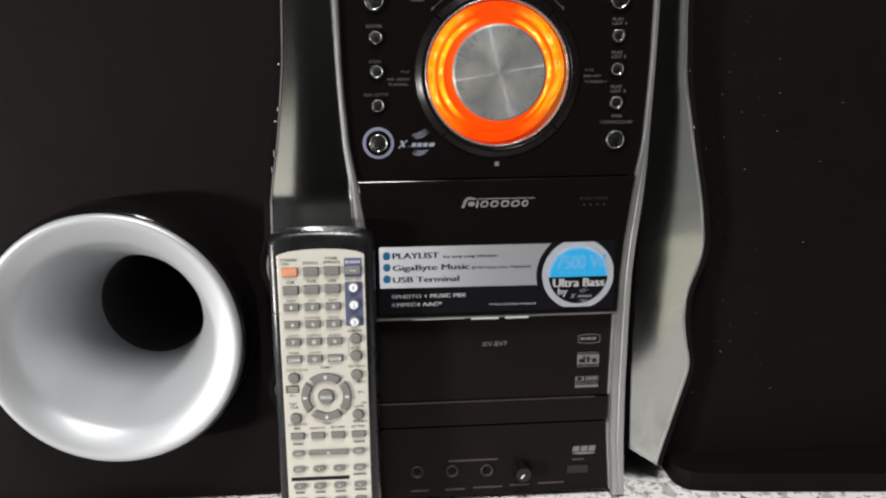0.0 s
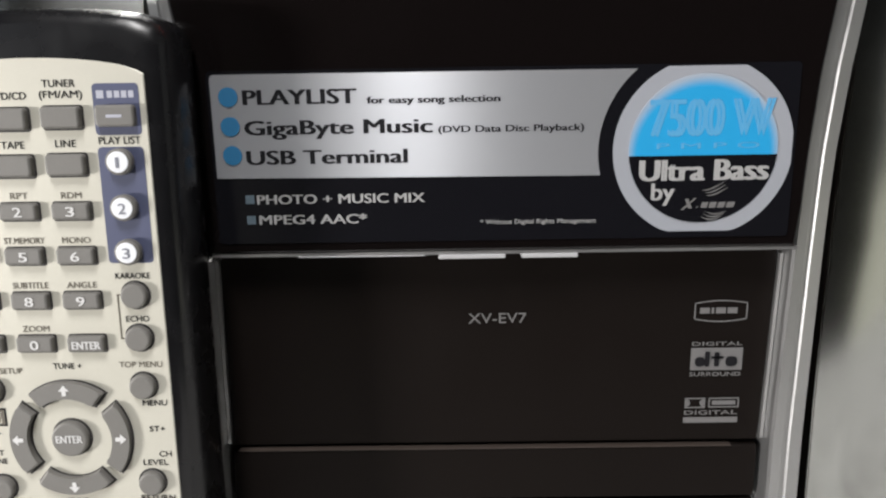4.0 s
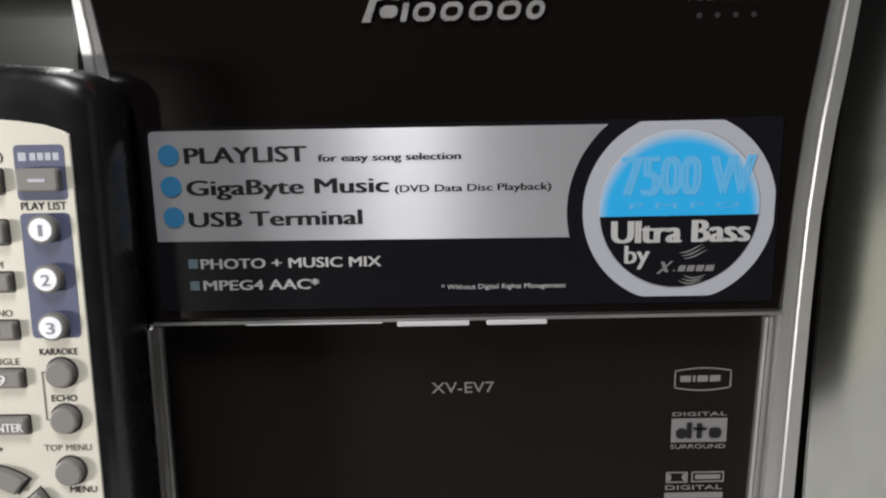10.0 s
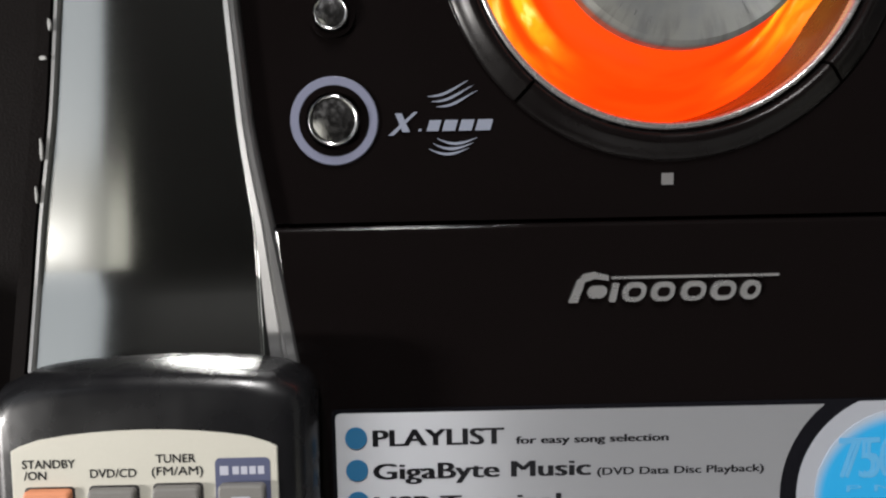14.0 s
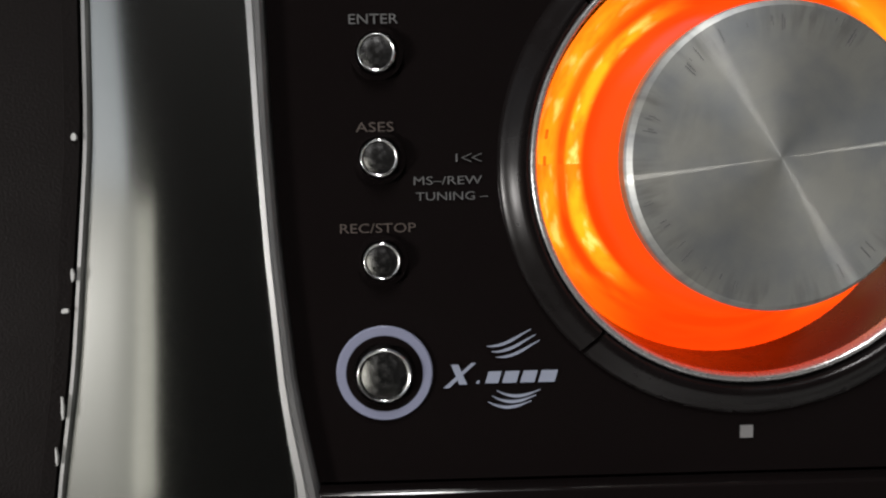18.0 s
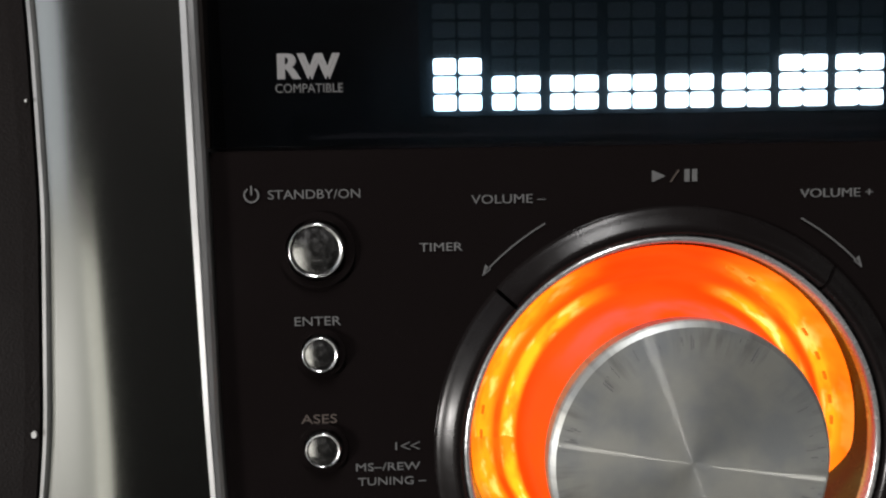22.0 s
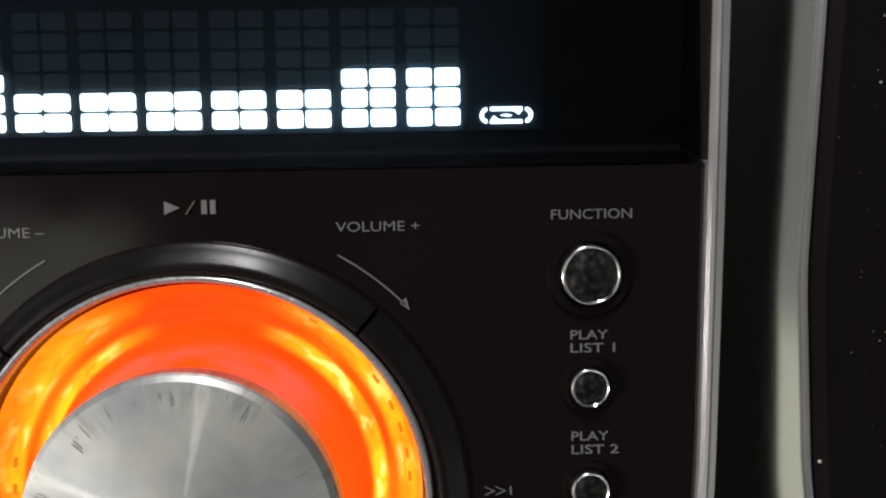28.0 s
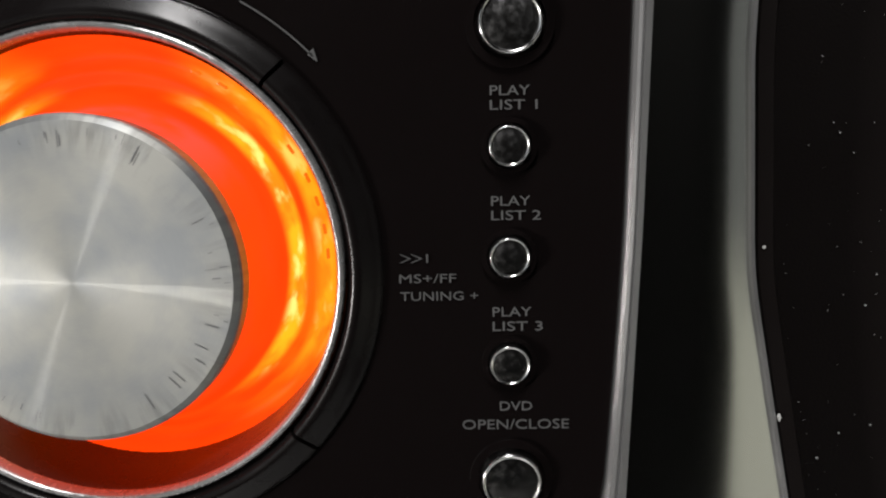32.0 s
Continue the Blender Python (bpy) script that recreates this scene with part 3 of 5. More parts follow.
# silver trim rails on both sides of the front
for side in (-1, 1):
    zs = [0.002 + (0.383 - 0.002) * i / 60 for i in range(61)]
    rows = []
    for z in zs:
        a, b, k = trim_in(z, side), trim_out(z, side), trim_back(z)
        m, slope = a + (b - a) * (1 - 20 * k), (0.075 if side > 0 else 0.02) * k
        row = [(side * a, 0.014, z), (side * a, -0.0014, z), (side * (a + 0.0004), -0.0024, z)]
        for f, lift in ((0.36, 0.0), (0.42, 0.0007), (0.52, 0.0007), (0.58, 0.0), (0.96, 0.0)):
            row.append((side * (a + (m - a) * f), -0.0026 + lift + slope * f + 0.0003 * f * f, z))
        row += [(side * m, -0.0018 + slope, z), (side * b, -0.0004 + k, z), (side * b, 0.022 + k, z)]
        rows.append(row)
    part("side_trim", loft(rows), SILVER_TRIM, unit, "satin silver trim rail with a fine groove")

# control panel with the round opening for the dial
bm = bmesh.new()
outer = [bm.verts.new((x, 0, z)) for x, z in between_trims(0.1985, 0.3098, 0.0002, 12)]
inner = [bm.verts.new((x, 0, z)) for x, z in disc(0, KZ, 0.0388, 72)]
edges = [bm.edges.new((loop[i], loop[(i + 1) % len(loop)])) for loop in (outer, inner) for i in range(len(loop))]
bmesh.ops.triangle_fill(bm, use_beauty=True, edges=edges)
for f in [f for f in bm.faces if (Vector((0, 0, KZ)) - f.calc_center_median()).length < 0.036]:
    bm.faces.remove(f)
ext = bmesh.ops.extrude_face_region(bm, geom=list(bm.faces))
for v in [g for g in ext["geom"] if isinstance(g, bmesh.types.BMVert)]:
    v.co.y += 0.003
part("control_panel", bm, BLACK_GLOSS, unit, "glossy black control panel")

# display: a black well behind a tinted pane
part("display_well", prism(between_trims(0.3104, 0.3832, 0.0009), 0.0096, 0.0136), DISPLAY_BLACK, unit, "black backing of the display")
PANE_LEAN = 0.10
bm = prism(between_trims(0.3104, 0.3832, 0.0009), -0.0006, 0.0008, 0.0003)
for v in bm.verts:
    v.co.y += PANE_LEAN * (v.co.z - 0.3104)
part("display_window", bm, DISPLAY_GLASS, unit, "clear dark display window, leaning back a little")
for side in (-1, 1):
    zs = [0.3104 + (0.3832 - 0.3104) * i / 6 for i in range(7)]
    part("display_bezel", prism([(side * (trim_in(z, side) - 0.0001), z) for z in zs] + [(side * (trim_in(z, side) - 0.0008), z) for z in reversed(zs)], -0.0012, 0.013), BLACK_SATIN, unit, "narrow black edge beside the display window")
part("top_cover", prism([(-0.0885, 0.3834), (0.0885, 0.3834), (0.0875, 0.387), (-0.0875, 0.387)], -0.001, 0.32, 0.001), BLACK_GLOSS, unit)

# display: the lamp's own glass plate, and on it the level cells
DISPLAY_PLATE = material("display_plate", (0.031, 0.039, 0.047), 0.6, spec=0.1, mottle=0.15, mottle_scale=60)
part("display_plate", prism(rect(-0.0458, 0.3165, 0.0592, 0.3560, 0.0004, 2), 0.0094, 0.0098), DISPLAY_PLATE, unit, "dark bluish plate behind the display cells")

for c in range(8):
    x0 = -0.0432 + c * 0.01122
    lit = 3 if c in (0, 6, 7) else 2
    for k in range(2):
        for row in range(6):
            xa, za = x0 + k * 0.00488, 0.3175 + row * 0.00345
            part("level_cell", prism(rect(xa, za, xa + 0.0043, za + 0.0029, 0.0005, 2), 0.0087 if row < lit else 0.0092, 0.0094), VFD if row < lit else VFD_OFF, unit)

# display: characters of dots
GLYPHS = {
    "F": "11111 10000 10000 10000 11111 10000 10000 10000 10000",
    "M": "10001 11011 11011 10101 10101 10001 10001 10001 10001",
    "8": "11111 10001 10001 10001 11111 10001 10001 10001 11111",
    "7": "11110 00001 00001 00001 00001 00001 00001 00001 00001",
    "5": "11111 10000 10000 10000 11111 00001 00001 00001 11111",
    "0": "11111 10001 10001 10011 10101 10101 11001 10001 11111",
}


def dot_glyph(ch, x0, z0, w=0.0054, h=0.0081):
    bm = bmesh.new()
    for j, row in enumerate(GLYPHS[ch].split()):
        for i, on in enumerate(row):
            if on == "1":
                cx, cz, r = x0 + w * i / 4, z0 + h * (8 - j) / 8, 0.00037
                bm.faces.new([bm.verts.new((cx + r * dx, 0.0090, cz + r * dd)) for dx, dd in ((-1, -0.5), (-0.5, -1), (0.5, -1), (1, -0.5), (1, 0.5), (0.5, 1), (-0.5, 1), (-1, 0.5))])
    ext = bmesh.ops.extrude_face_region(bm, geom=list(bm.faces))
    for v in [g for g in ext["geom"] if isinstance(g, bmesh.types.BMVert)]:
        v.co.y += 0.0004
    part("display_character", bm, VFD, unit)


for ch, x, w in (("F", -0.0254, 0.0042), ("M", -0.0175, 0.0049), ("8", 0.0078, 0.0047), ("7", 0.0168, 0.0047), ("5", 0.0262, 0.0044), ("0", 0.0334, 0.0047)):
    dot_glyph(ch, x, 0.3440, w)
part("display_point", prism(rect(0.0223, 0.3433, 0.0231, 0.3441), 0.0090, 0.0094), VFD, unit)
part("display_arrow", prism([(0.0547, 0.3434), (0.0573, 0.3447), (0.0547, 0.3460)], 0.0090, 0.0094), VFD, unit)
# speaker symbols over a bar
for i, s in enumerate((1.0, 0.75, 0.75, 0.75, 1.0)):
    cx, cz = -0.0415 + i * 0.00275, 0.3497 + (0.0013 if s < 1 else 0)
    part("speaker_symbol", prism([(cx - 0.0014 * s, cz), (cx + 0.0014 * s, cz), (cx + 0.0011 * s, cz + 0.0012 * s), (cx + 0.0006 * s, cz + 0.0014 * s),
                                  (cx + 0.0008 * s, cz + 0.0032 * s), (cx - 0.0008 * s, cz + 0.0032 * s), (cx - 0.0006 * s, cz + 0.0014 * s), (cx - 0.0011 * s, cz + 0.0012 * s)], 0.0090, 0.0094), VFD, unit)
part("level_symbol", prism(rect(-0.0370, 0.3456, -0.0348, 0.3508), 0.0090, 0.0094), VFD, unit)
lettering("SUB", -0.0422, 0.0090, 0.3464, 0.0021, VFD, unit, width=0.0041, thick=0.00025)
lettering("WF", -0.0338, 0.0090, 0.3464, 0.0021, VFD, unit, width=0.0034, thick=0.00025)
for dx, h in ((-0.0376, 0.0032), (-0.0384, 0.0024), (-0.0345, 0.0032)):
    part("display_tick", prism(rect(dx, 0.3458, dx + 0.0003, 0.3458 + h), 0.0090, 0.0094), VFD, unit)

# lettering on the panel
P0 = -0.0001
lettering("STEREO DVD CASSETTE DECK RECEIVER", -0.0244, 0.0044, 0.3630, 0.0015, PRINT_DIM, unit, width=0.0495)
lettering("RW", -0.0711, 0.0004, 0.3224, 0.0048, PRINT_GREY, unit, width=0.0104, thick=0.0007)
lettering("COMPATIBLE", -0.0715, 0.0002, 0.3200, 0.00165, PRINT_PANEL, unit, width=0.0119)
for text, x, z, h, w in (("STANDBY/ON", -0.0734, 0.3012, 0.0017, 0.0164), ("ENTER", -0.0694, 0.2783, 0.0017, 0.0083), ("MS\u2013/REW", -0.0591, 0.2511, 0.0015, 0.0118),
                         ("TUNING \u2013", -0.0588, 0.2484, 0.0015, 0.0125), ("TIMER", -0.0466, 0.2913, 0.0016, 0.0078), ("VOLUME \u2013", -0.0371, 0.2997, 0.0017, 0.0135),
                         ("VOLUME +", 0.0235, 0.2997, 0.0017, 0.0137), ("FUNCTION", 0.0588, 0.3011, 0.0017, 0.0133), ("PLAY", 0.0619, 0.2811, 0.0016, 0.0062), ("LIST 1", 0.0619, 0.2789, 0.0016, 0.0074),
                         ("PLAY", 0.0620, 0.2639, 0.0016, 0.0062), ("LIST 2", 0.0620, 0.2616, 0.0016, 0.0079), ("PLAY", 0.0621, 0.2459, 0.0016, 0.0063), ("LIST 3", 0.0621, 0.2435, 0.0016, 0.0081),
                         ("MS+/FF", 0.0471, 0.2516, 0.0015, 0.0092), ("TUNING +", 0.0472, 0.2487, 0.0015, 0.0126), ("DVD", 0.0632, 0.2300, 0.0016, 0.0053), ("OPEN/CLOSE", 0.0570, 0.2268, 0.0017, 0.0176)):
    lettering(text, x, P0, z, h, PRINT_DIM if text in ("PLAY", "LIST 1", "LIST 2", "LIST 3", "TIMER", "DVD") else PRINT_PANEL, unit, width=w)
lettering("ASES", -0.0688, P0, 0.2603, 0.0017, PRINT_FADED, unit, width=0.0065)
lettering("REC/STOP", -0.0720, P0, 0.2430, 0.0017, PRINT_FADED, unit, width=0.0131)


def flat(name, outline, mat, y=P0, depth=0.0002, label=""):
    return part(name, prism(outline, y - depth, y), mat, unit, label)


def ring_outline(cx, cz, r0, r1, a0, a1, n=16):
    pts = [(cx + r1 * math.cos(radians(a0 + (a1 - a0) * i / n)), cz + r1 * math.sin(radians(a0 + (a1 - a0) * i / n))) for i in range(n + 1)]
    return pts + [(cx + r0 * math.cos(radians(a1 + (a0 - a1) * i / n)), cz + r0 * math.sin(radians(a1 + (a0 - a1) * i / n))) for i in range(n + 1)]


for outline in (ring_outline(0.0494, 0.3191, 0.0008, 0.0014, 100, 260, 12), ring_outline(0.0558, 0.3191, 0.0008, 0.0014, -80, 80, 12), rect(0.0498, 0.3199, 0.0554, 0.3205), rect(0.0498, 0.3177, 0.0554, 0.3183),
                [(0.0498, 0.3183), (0.0514, 0.3183), (0.0504, 0.3190)], [(0.0554, 0.3199), (0.0538, 0.3199), (0.0548, 0.3192)], [(0.0516, 0.3191), (0.0526, 0.3193), (0.0536, 0.3190), (0.0526, 0.3189)]):
    part("loop_symbol", prism(outline, 0.0090, 0.0094), VFD, unit)
flat("power_symbol", ring_outline(-0.0763, 0.3020, 0.0011, 0.0014, 120, 420, 20), PRINT_PANEL)
flat("power_symbol", rect(-0.07645, 0.3020, -0.07615, 0.3037), PRINT_PANEL)
flat("play_symbol", [(-0.0041, 0.3030), (-0.0016, 0.3041), (-0.0041, 0.3052)], PRINT_PANEL)
flat("slash_symbol", [(-0.0008, 0.3030), (-0.0005, 0.3030), (0.0010, 0.3052), (0.0007, 0.3052)], PRINT_FADED)
flat("pause_symbol", rect(0.0019, 0.3030, 0.0028, 0.3053), PRINT_PANEL)
flat("pause_symbol", rect(0.0033, 0.3030, 0.0042, 0.3053), PRINT_PANEL)
for sx in (-1, 1):
    # skip marks
    for i in range(2):
        q = 0.0018 * i
        flat("skip_symbol", [(sx * (x + q), z) for x, z in ((0.0472, 0.2563), (0.0475, 0.2563), (0.0491, 0.2556), (0.0475, 0.2549), (0.0472, 0.2549), (0.0487, 0.2556))], PRINT_PANEL)
    flat("skip_symbol", rect(min(sx * 0.0515, sx * 0.0518), 0.2549, max(sx * 0.0515, sx * 0.0518), 0.2563), PRINT_PANEL)
    # curved volume arrows
    arc = []
    for k in range(9):
        a = radians(60.5 - 16.5 * k / 8)
        arc.append((sx * 0.0483 * math.cos(a), KZ + 0.0483 * math.sin(a)))
    arc2 = [(x * 0.9945, KZ + (z - KZ) * 0.9945) for x, z in reversed(arc)]
    flat("volume_arrow", arc + arc2, PRINT_PANEL)
    ex, ez = arc[-1]
    flat("volume_arrow", [(ex, ez + 0.0012), (ex - sx * 0.0010, ez + 0.0002), (ex + sx * 0.0006, ez - 0.0010)], PRINT_PANEL)
flat("dot_mark", rect(-0.0016, 0.2047, 0.0007, 0.2070), PRINT_GREY)


def boom_mark(x, z, s, mat, y=P0):
    """The bass mark: an italic word between two sets of speed lines."""
    def slanted(px, pz, w, h):
        flat("bass_mark", [(px, pz), (px + w, pz), (px + w + h * 0.3, pz + h), (px + h * 0.3, pz + h)], mat, y)

    flat("bass_mark", [(x - 0.0006 * s, z - 0.0006 * s), (x + 0.0004 * s, z - 0.0006 * s), (x + 0.0052 * s, z + 0.0038 * s), (x + 0.0044 * s, z + 0.0038 * s)], mat, y)
    flat("bass_mark", [(x + 0.0008 * s, z + 0.0036 * s), (x + 0.0021 * s, z + 0.0036 * s), (x + 0.0036 * s, z), (x + 0.0022 * s, z)], mat, y - 0.0001)
    for k, w in enumerate((0.0005, 0.0023, 0.0025, 0.0025, 0.0029)):
        slanted(x + (0.0052, 0.0068, 0.0098, 0.0130, 0.0162)[k] * s, z + 0.0001 * s, w * s, (0.0005 if k == 0 else 0.0021) * s)
    for sy in (1, -1):
        for k in range(3):
            r0 = (0.0034 + 0.0010 * k) * s
            pts, back = [], []
            for i in range(9):
                f = i / 8
                px = x + (0.0088 + 0.0078 * f - 0.0008 * k) * s * 1.0
                pz = z + 0.0018 * s + sy * (0.0030 + 0.0010 * k + 0.0024 * math.sin(f * 1.5) * (1 if sy > 0 else 0.9) * (f if sy > 0 else 1 - f) * 1.2) * s
                th = 0.00042 * s * (0.25 + math.sin(math.pi * min(1, f * 1.05)))
                pts.append((px, pz))
                back.append((px, pz - th))
            flat("bass_mark_line", pts + back[::-1], mat, y)


boom_mark(-0.0541, 0.2158, 1.0, PRINT_BLUEGREY)


def chrome_button(x, z, r, ring=0.0):
    b = thing_part("push_button", x, z)
    part("well", lathe(0, 0, [(r * 1.42, -0.0002), (r * 1.40, -0.0007), (r * 1.14, -0.0007), (r * 1.10, 0.0002)], 40, True), BLACK_GLOSS, b)
    part("cap", lathe(0, 0, [(r, 0.0005), (r, -0.0016), (r * 0.985, -0.0019), (r * 0.955, -0.0021), (r * 0.925, -0.00205), (r * 0.90, -0.0019)] + [(r * q / 10, -0.0019 - r * 0.09 * (1 - (q / 9) ** 2)) for q in range(8, -1, -1)], 48), CHROME, b, smooth=True)
    if ring:
        part("ring", lathe(0, 0, [(ring, -0.0002), (ring - 0.0002, -0.0006), (ring * 0.80, -0.0006), (ring * 0.78, -0.0002)], 56, True), RING_GREY, b, "pale blue-grey ring round the button")
    return b


def thing_part(name, x, z, y=0.0):
    ob = new(name)
    ob.empty_display_size = 0.005
    ob.parent = unit
    ob.location = (x, y, z)
    return ob


for x, z, r in ((-0.065, 0.2920, 0.0049), (-0.0648, 0.2733, 0.0032), (-0.0648, 0.2558, 0.0032), (-0.0648, 0.2382, 0.0032), (-0.065, 0.2182, 0.0048),
                (0.065, 0.2920, 0.0049), (0.0648, 0.2733, 0.0032), (0.0648, 0.2558, 0.0032), (0.0648, 0.2382, 0.0032), (0.065, 0.2182, 0.0049)):
    chrome_button(x, z, r, 0.0085 if (x < 0 and z < 0.23) else 0.0)

# the dial: rocker segments, chrome rim, lit cup and steel knob
for k in range(4):
    a0 = 47.5 + 90 * k
    bm = bmesh.new()
    prof = [(0.0447, -0.0001), (0.0445, -0.0006), (0.0441, -0.0009), (0.0434, -0.0012), (0.0424, -0.0017), (0.0415, -0.0023), (0.0408, -0.0026), (0.0401, -0.0026), (0.0395, -0.0021), (0.0392, -0.0012), (0.0390, 0.0002)]
    rows = []
    for i in range(33):
        a = radians(a0 + 0.5 + 89.0 * i / 32)
        rows.append([bm.verts.new((r * math.cos(a), y, KZ + r * math.sin(a))) for r, y in prof])
    for p, q in zip(rows, rows[1:]):
        for i in range(len(p) - 1):
            bm.faces.new((p[i], p[i + 1], q[i + 1], q[i]))
    for row in (rows[0], rows[-1][::-1]):
        bm.faces.new([bm.verts.new(v.co) for v in row])
    part("rocker_segment", bm, ROCKER_BLACK, unit, "glossy black rocker segment round the dial", smooth=True)
dial = thing_part("volume_dial", -0.0004, KZ + 0.0003)
part("rim", lathe(0, 0, [(0.0390, 0.0002), (0.0390, -0.0016), (0.0386, -0.0022), (0.0381, -0.0022), (0.0377, -0.0014), (0.0377, 0.0004)], 96), RIM_METAL, dial, "thin chrome rim", smooth=True)
part("cup_wall", lathe(0, 0, [(0.0377, 0.0003), (0.0375, 0.003), (0.0373, 0.008), (0.0371, 0.016)], 96), CUP_WALL, dial, "dark glossy wall of the dial's well", smooth=True)
ring_bm = lathe(0, 0, [(0.0372, 0.0046), (0.0366, 0.0066), (0.0358, 0.0078), (0.0342, 0.0078), (0.0328, 0.0070), (0.0316, 0.0068), (0.0306, 0.0080), (0.0296, 0.0078), (0.0284, 0.0062), (0.0272, 0.0048), (0.0264, 0.0038), (0.0256, 0.0022), (0.0246, -0.0010), (0.0236, -0.0050)], 128)
for v in ring_bm.verts:
    # the outer trough drops away towards its foot
    reach, drop = math.hypot(v.co.x, v.co.z), -v.co.z / math.hypot(v.co.x, v.co.z)
    reach, drop = max(0.0, min(1.0, (reach - 0.0280) / 0.0050)), max(0.0, min(1.0, (drop - 0.05) / 0.45))
    rise = max(0.0, min(1.0, v.co.z / math.hypot(v.co.x, v.co.z) + 0.2)) * max(0.0, min(1.0, (math.hypot(v.co.x, v.co.z) - 0.0355) / 0.0017))
    v.co.y += 0.0095 * reach * drop * drop * (3 - 2 * drop) - 0.0038 * rise
part("glow_ring", ring_bm, ORANGE, dial, "orange lit translucent ring", smooth=True)
# moulded ribs in the lit ring's outer trough
for a in (2, 9, 17, 24, 33, 58, 66, 171, 179):
    ca, sa = math.cos(radians(a)), math.sin(radians(a))
    bm = box(-0.00028, 0.00028, 0.0071, 0.0079, -0.0009, 0.0009, 0.0002)
    for v in bm.verts:
        v.co = Vector(((0.0349 + v.co.x) * ca - v.co.z * sa, v.co.y, (0.0349 + v.co.x) * sa + v.co.z * ca))
    part("rib", bm, AMBER_RIB, dial)
part("knob", lathe(0, 0, [(0.0232, -0.0045), (0.0245, -0.0050), (0.0249, -0.0060), (0.0249, -0.0092), (0.0246, -0.0098), (0.0238, -0.0106), (0.012, -0.01065), (0, -0.0107)], 128), STEEL, dial, "round brushed steel knob face")

# short dark scuffs near the rim of the knob
srng = random.Random(11)
bm = bmesh.new()
for a0, spread, count in ((95, 42, 16), (183, 26, 9), (232, 24, 7), (2, 24, 10), (320, 25, 5)):
    for i in range(count):
        a, r1 = radians(a0 + srng.uniform(-spread, spread)), 0.0236 - 0.0022 * srng.random()
        r0, w = r1 - srng.uniform(0.0006, 0.0026), srng.uniform(0.00004, 0.00013)
        u, v = Vector((math.cos(a), 0, math.sin(a))), Vector((-math.sin(a), 0, math.cos(a)))
        bm.faces.new([bm.verts.new(u * r + v * (k * w) + Vector((0, -0.01068, 0))) for r, k in ((r0, -1), (r1, -0.6), (r1, 0.6), (r0, 0.4))])
tagged(part("scuff_marks", bm, SCUFF, dial, "short dark scuffs on the steel"), kind="stuff")

# ---- the drop-down door with its sticker ----
FY = -0.0035
door = part("drop_door", prism(between_trims(0.1195, 0.1978, 0.0004), FY, 0.004, 0.0009, 6), BLACK_GLOSS, unit, "glossy black drop-down door")
part("door_edge", box(-0.0700, 0.0700, FY + 0.0004, 0.003, 0.1187, 0.1195), SILVER_TRIM, unit, "thin silver lower edge of the door")
for xa, xb in ((-0.049, -0.0186), (-0.0154, 0.0006), (0.0044, 0.0178)):
    part("door_lip", box(xa, xb, FY + 0.0002, 0.001, 0.1184 if xa < -0.04 else 0.1176, 0.1187, 0.0002), LIP_GREY, unit, "pale grey lower lip of the door")
# chrome dot added for the bright glint at the door's lower left corner
part("hinge_pin", lathe(-0.0702, 0.1188, [(0.0011, 0.0005), (0.0011, FY - 0.0004), (0.0007, FY - 0.0010), (0, FY - 0.0011)], 16), CHROME, unit, "small chrome dot for the glint at the door's corner", smooth=True)
SY = FY - 0.0001
flat("sticker_film", rect(-0.0672, 0.1222, 0.0668, 0.1620, 0.001), BLACK_FILM, SY, 0.00015, "glossy black promotional sticker")
S2 = SY - 0.0002
arc = [(0.0457 + 0.0240 * math.cos(radians(a)), 0.1428 + 0.0240 * math.sin(radians(a))) for a in [130.5 + (193.5 - 130.5) * i / 14 for i in range(15)]]
flat("foil_panel", [(-0.0664, 0.1378)] + arc[::-1] + [(-0.0654, 0.1613), (-0.0661, 0.1610), (-0.0664, 0.1603)], BRUSHED, S2, 0.00015, "brushed silver foil panel")


def clipped_disc(cx, cz, r, z0, z1, x1, n=72):
    return [(min(x1, cx + r * math.cos(2 * math.pi * i / n)), max(z0, min(z1, cz + r * math.sin(2 * math.pi * i / n)))) for i in range(n)]


flat("badge", clipped_disc(BX, BZ, 0.0206, 0.1237, 0.1615, 0.0660), BADGE_SILVER, S2, 0.00015, "round silver badge cut off at its edges")
S3 = S2 - 0.0002
half = [(BX + 0.0170 * math.cos(radians(a)), BZ + 0.0170 * math.sin(radians(a))) for a in [-4.5 + (184.5 + 4.5) * i / 40 for i in range(41)]]
flat("badge_top", half, BLUE, S3, 0.00015, "light blue upper half of the badge")
half = [(BX + 0.0170 * math.cos(radians(a)), BZ + 0.0170 * math.sin(radians(a))) for a in [-175.5 + (175.5 - 4.5) * i / 40 for i in range(41)]]
flat("badge_bottom", half, BLACK_FILM, S3, 0.00015, "black lower half of the badge")
S4 = S3 - 0.0001
for text, x, z, h, w, mat, bold in (("PLAYLIST", -0.0592, 0.1545, 0.0035, 0.0260, PRINT_BLACK, 0.012), ("for easy song selection", -0.0310, 0.1544, 0.0016, 0.0303, PRINT_BLACK, 0.006), ("GigaByte Music", -0.0593, 0.1477, 0.0034, 0.0432, PRINT_BLACK, 0.012),
                                    ("(DVD Data Disc Playback)", -0.0149, 0.1476, 0.0016, 0.0333, PRINT_BLACK, 0.004), ("USB Terminal", -0.0593, 0.1409, 0.0034, 0.0373, PRINT_BLACK, 0.012)):
    lettering(text, x, S2 - 0.0001, z, h, mat, unit, width=w - bold * 0.04, thick=bold * 0.04)
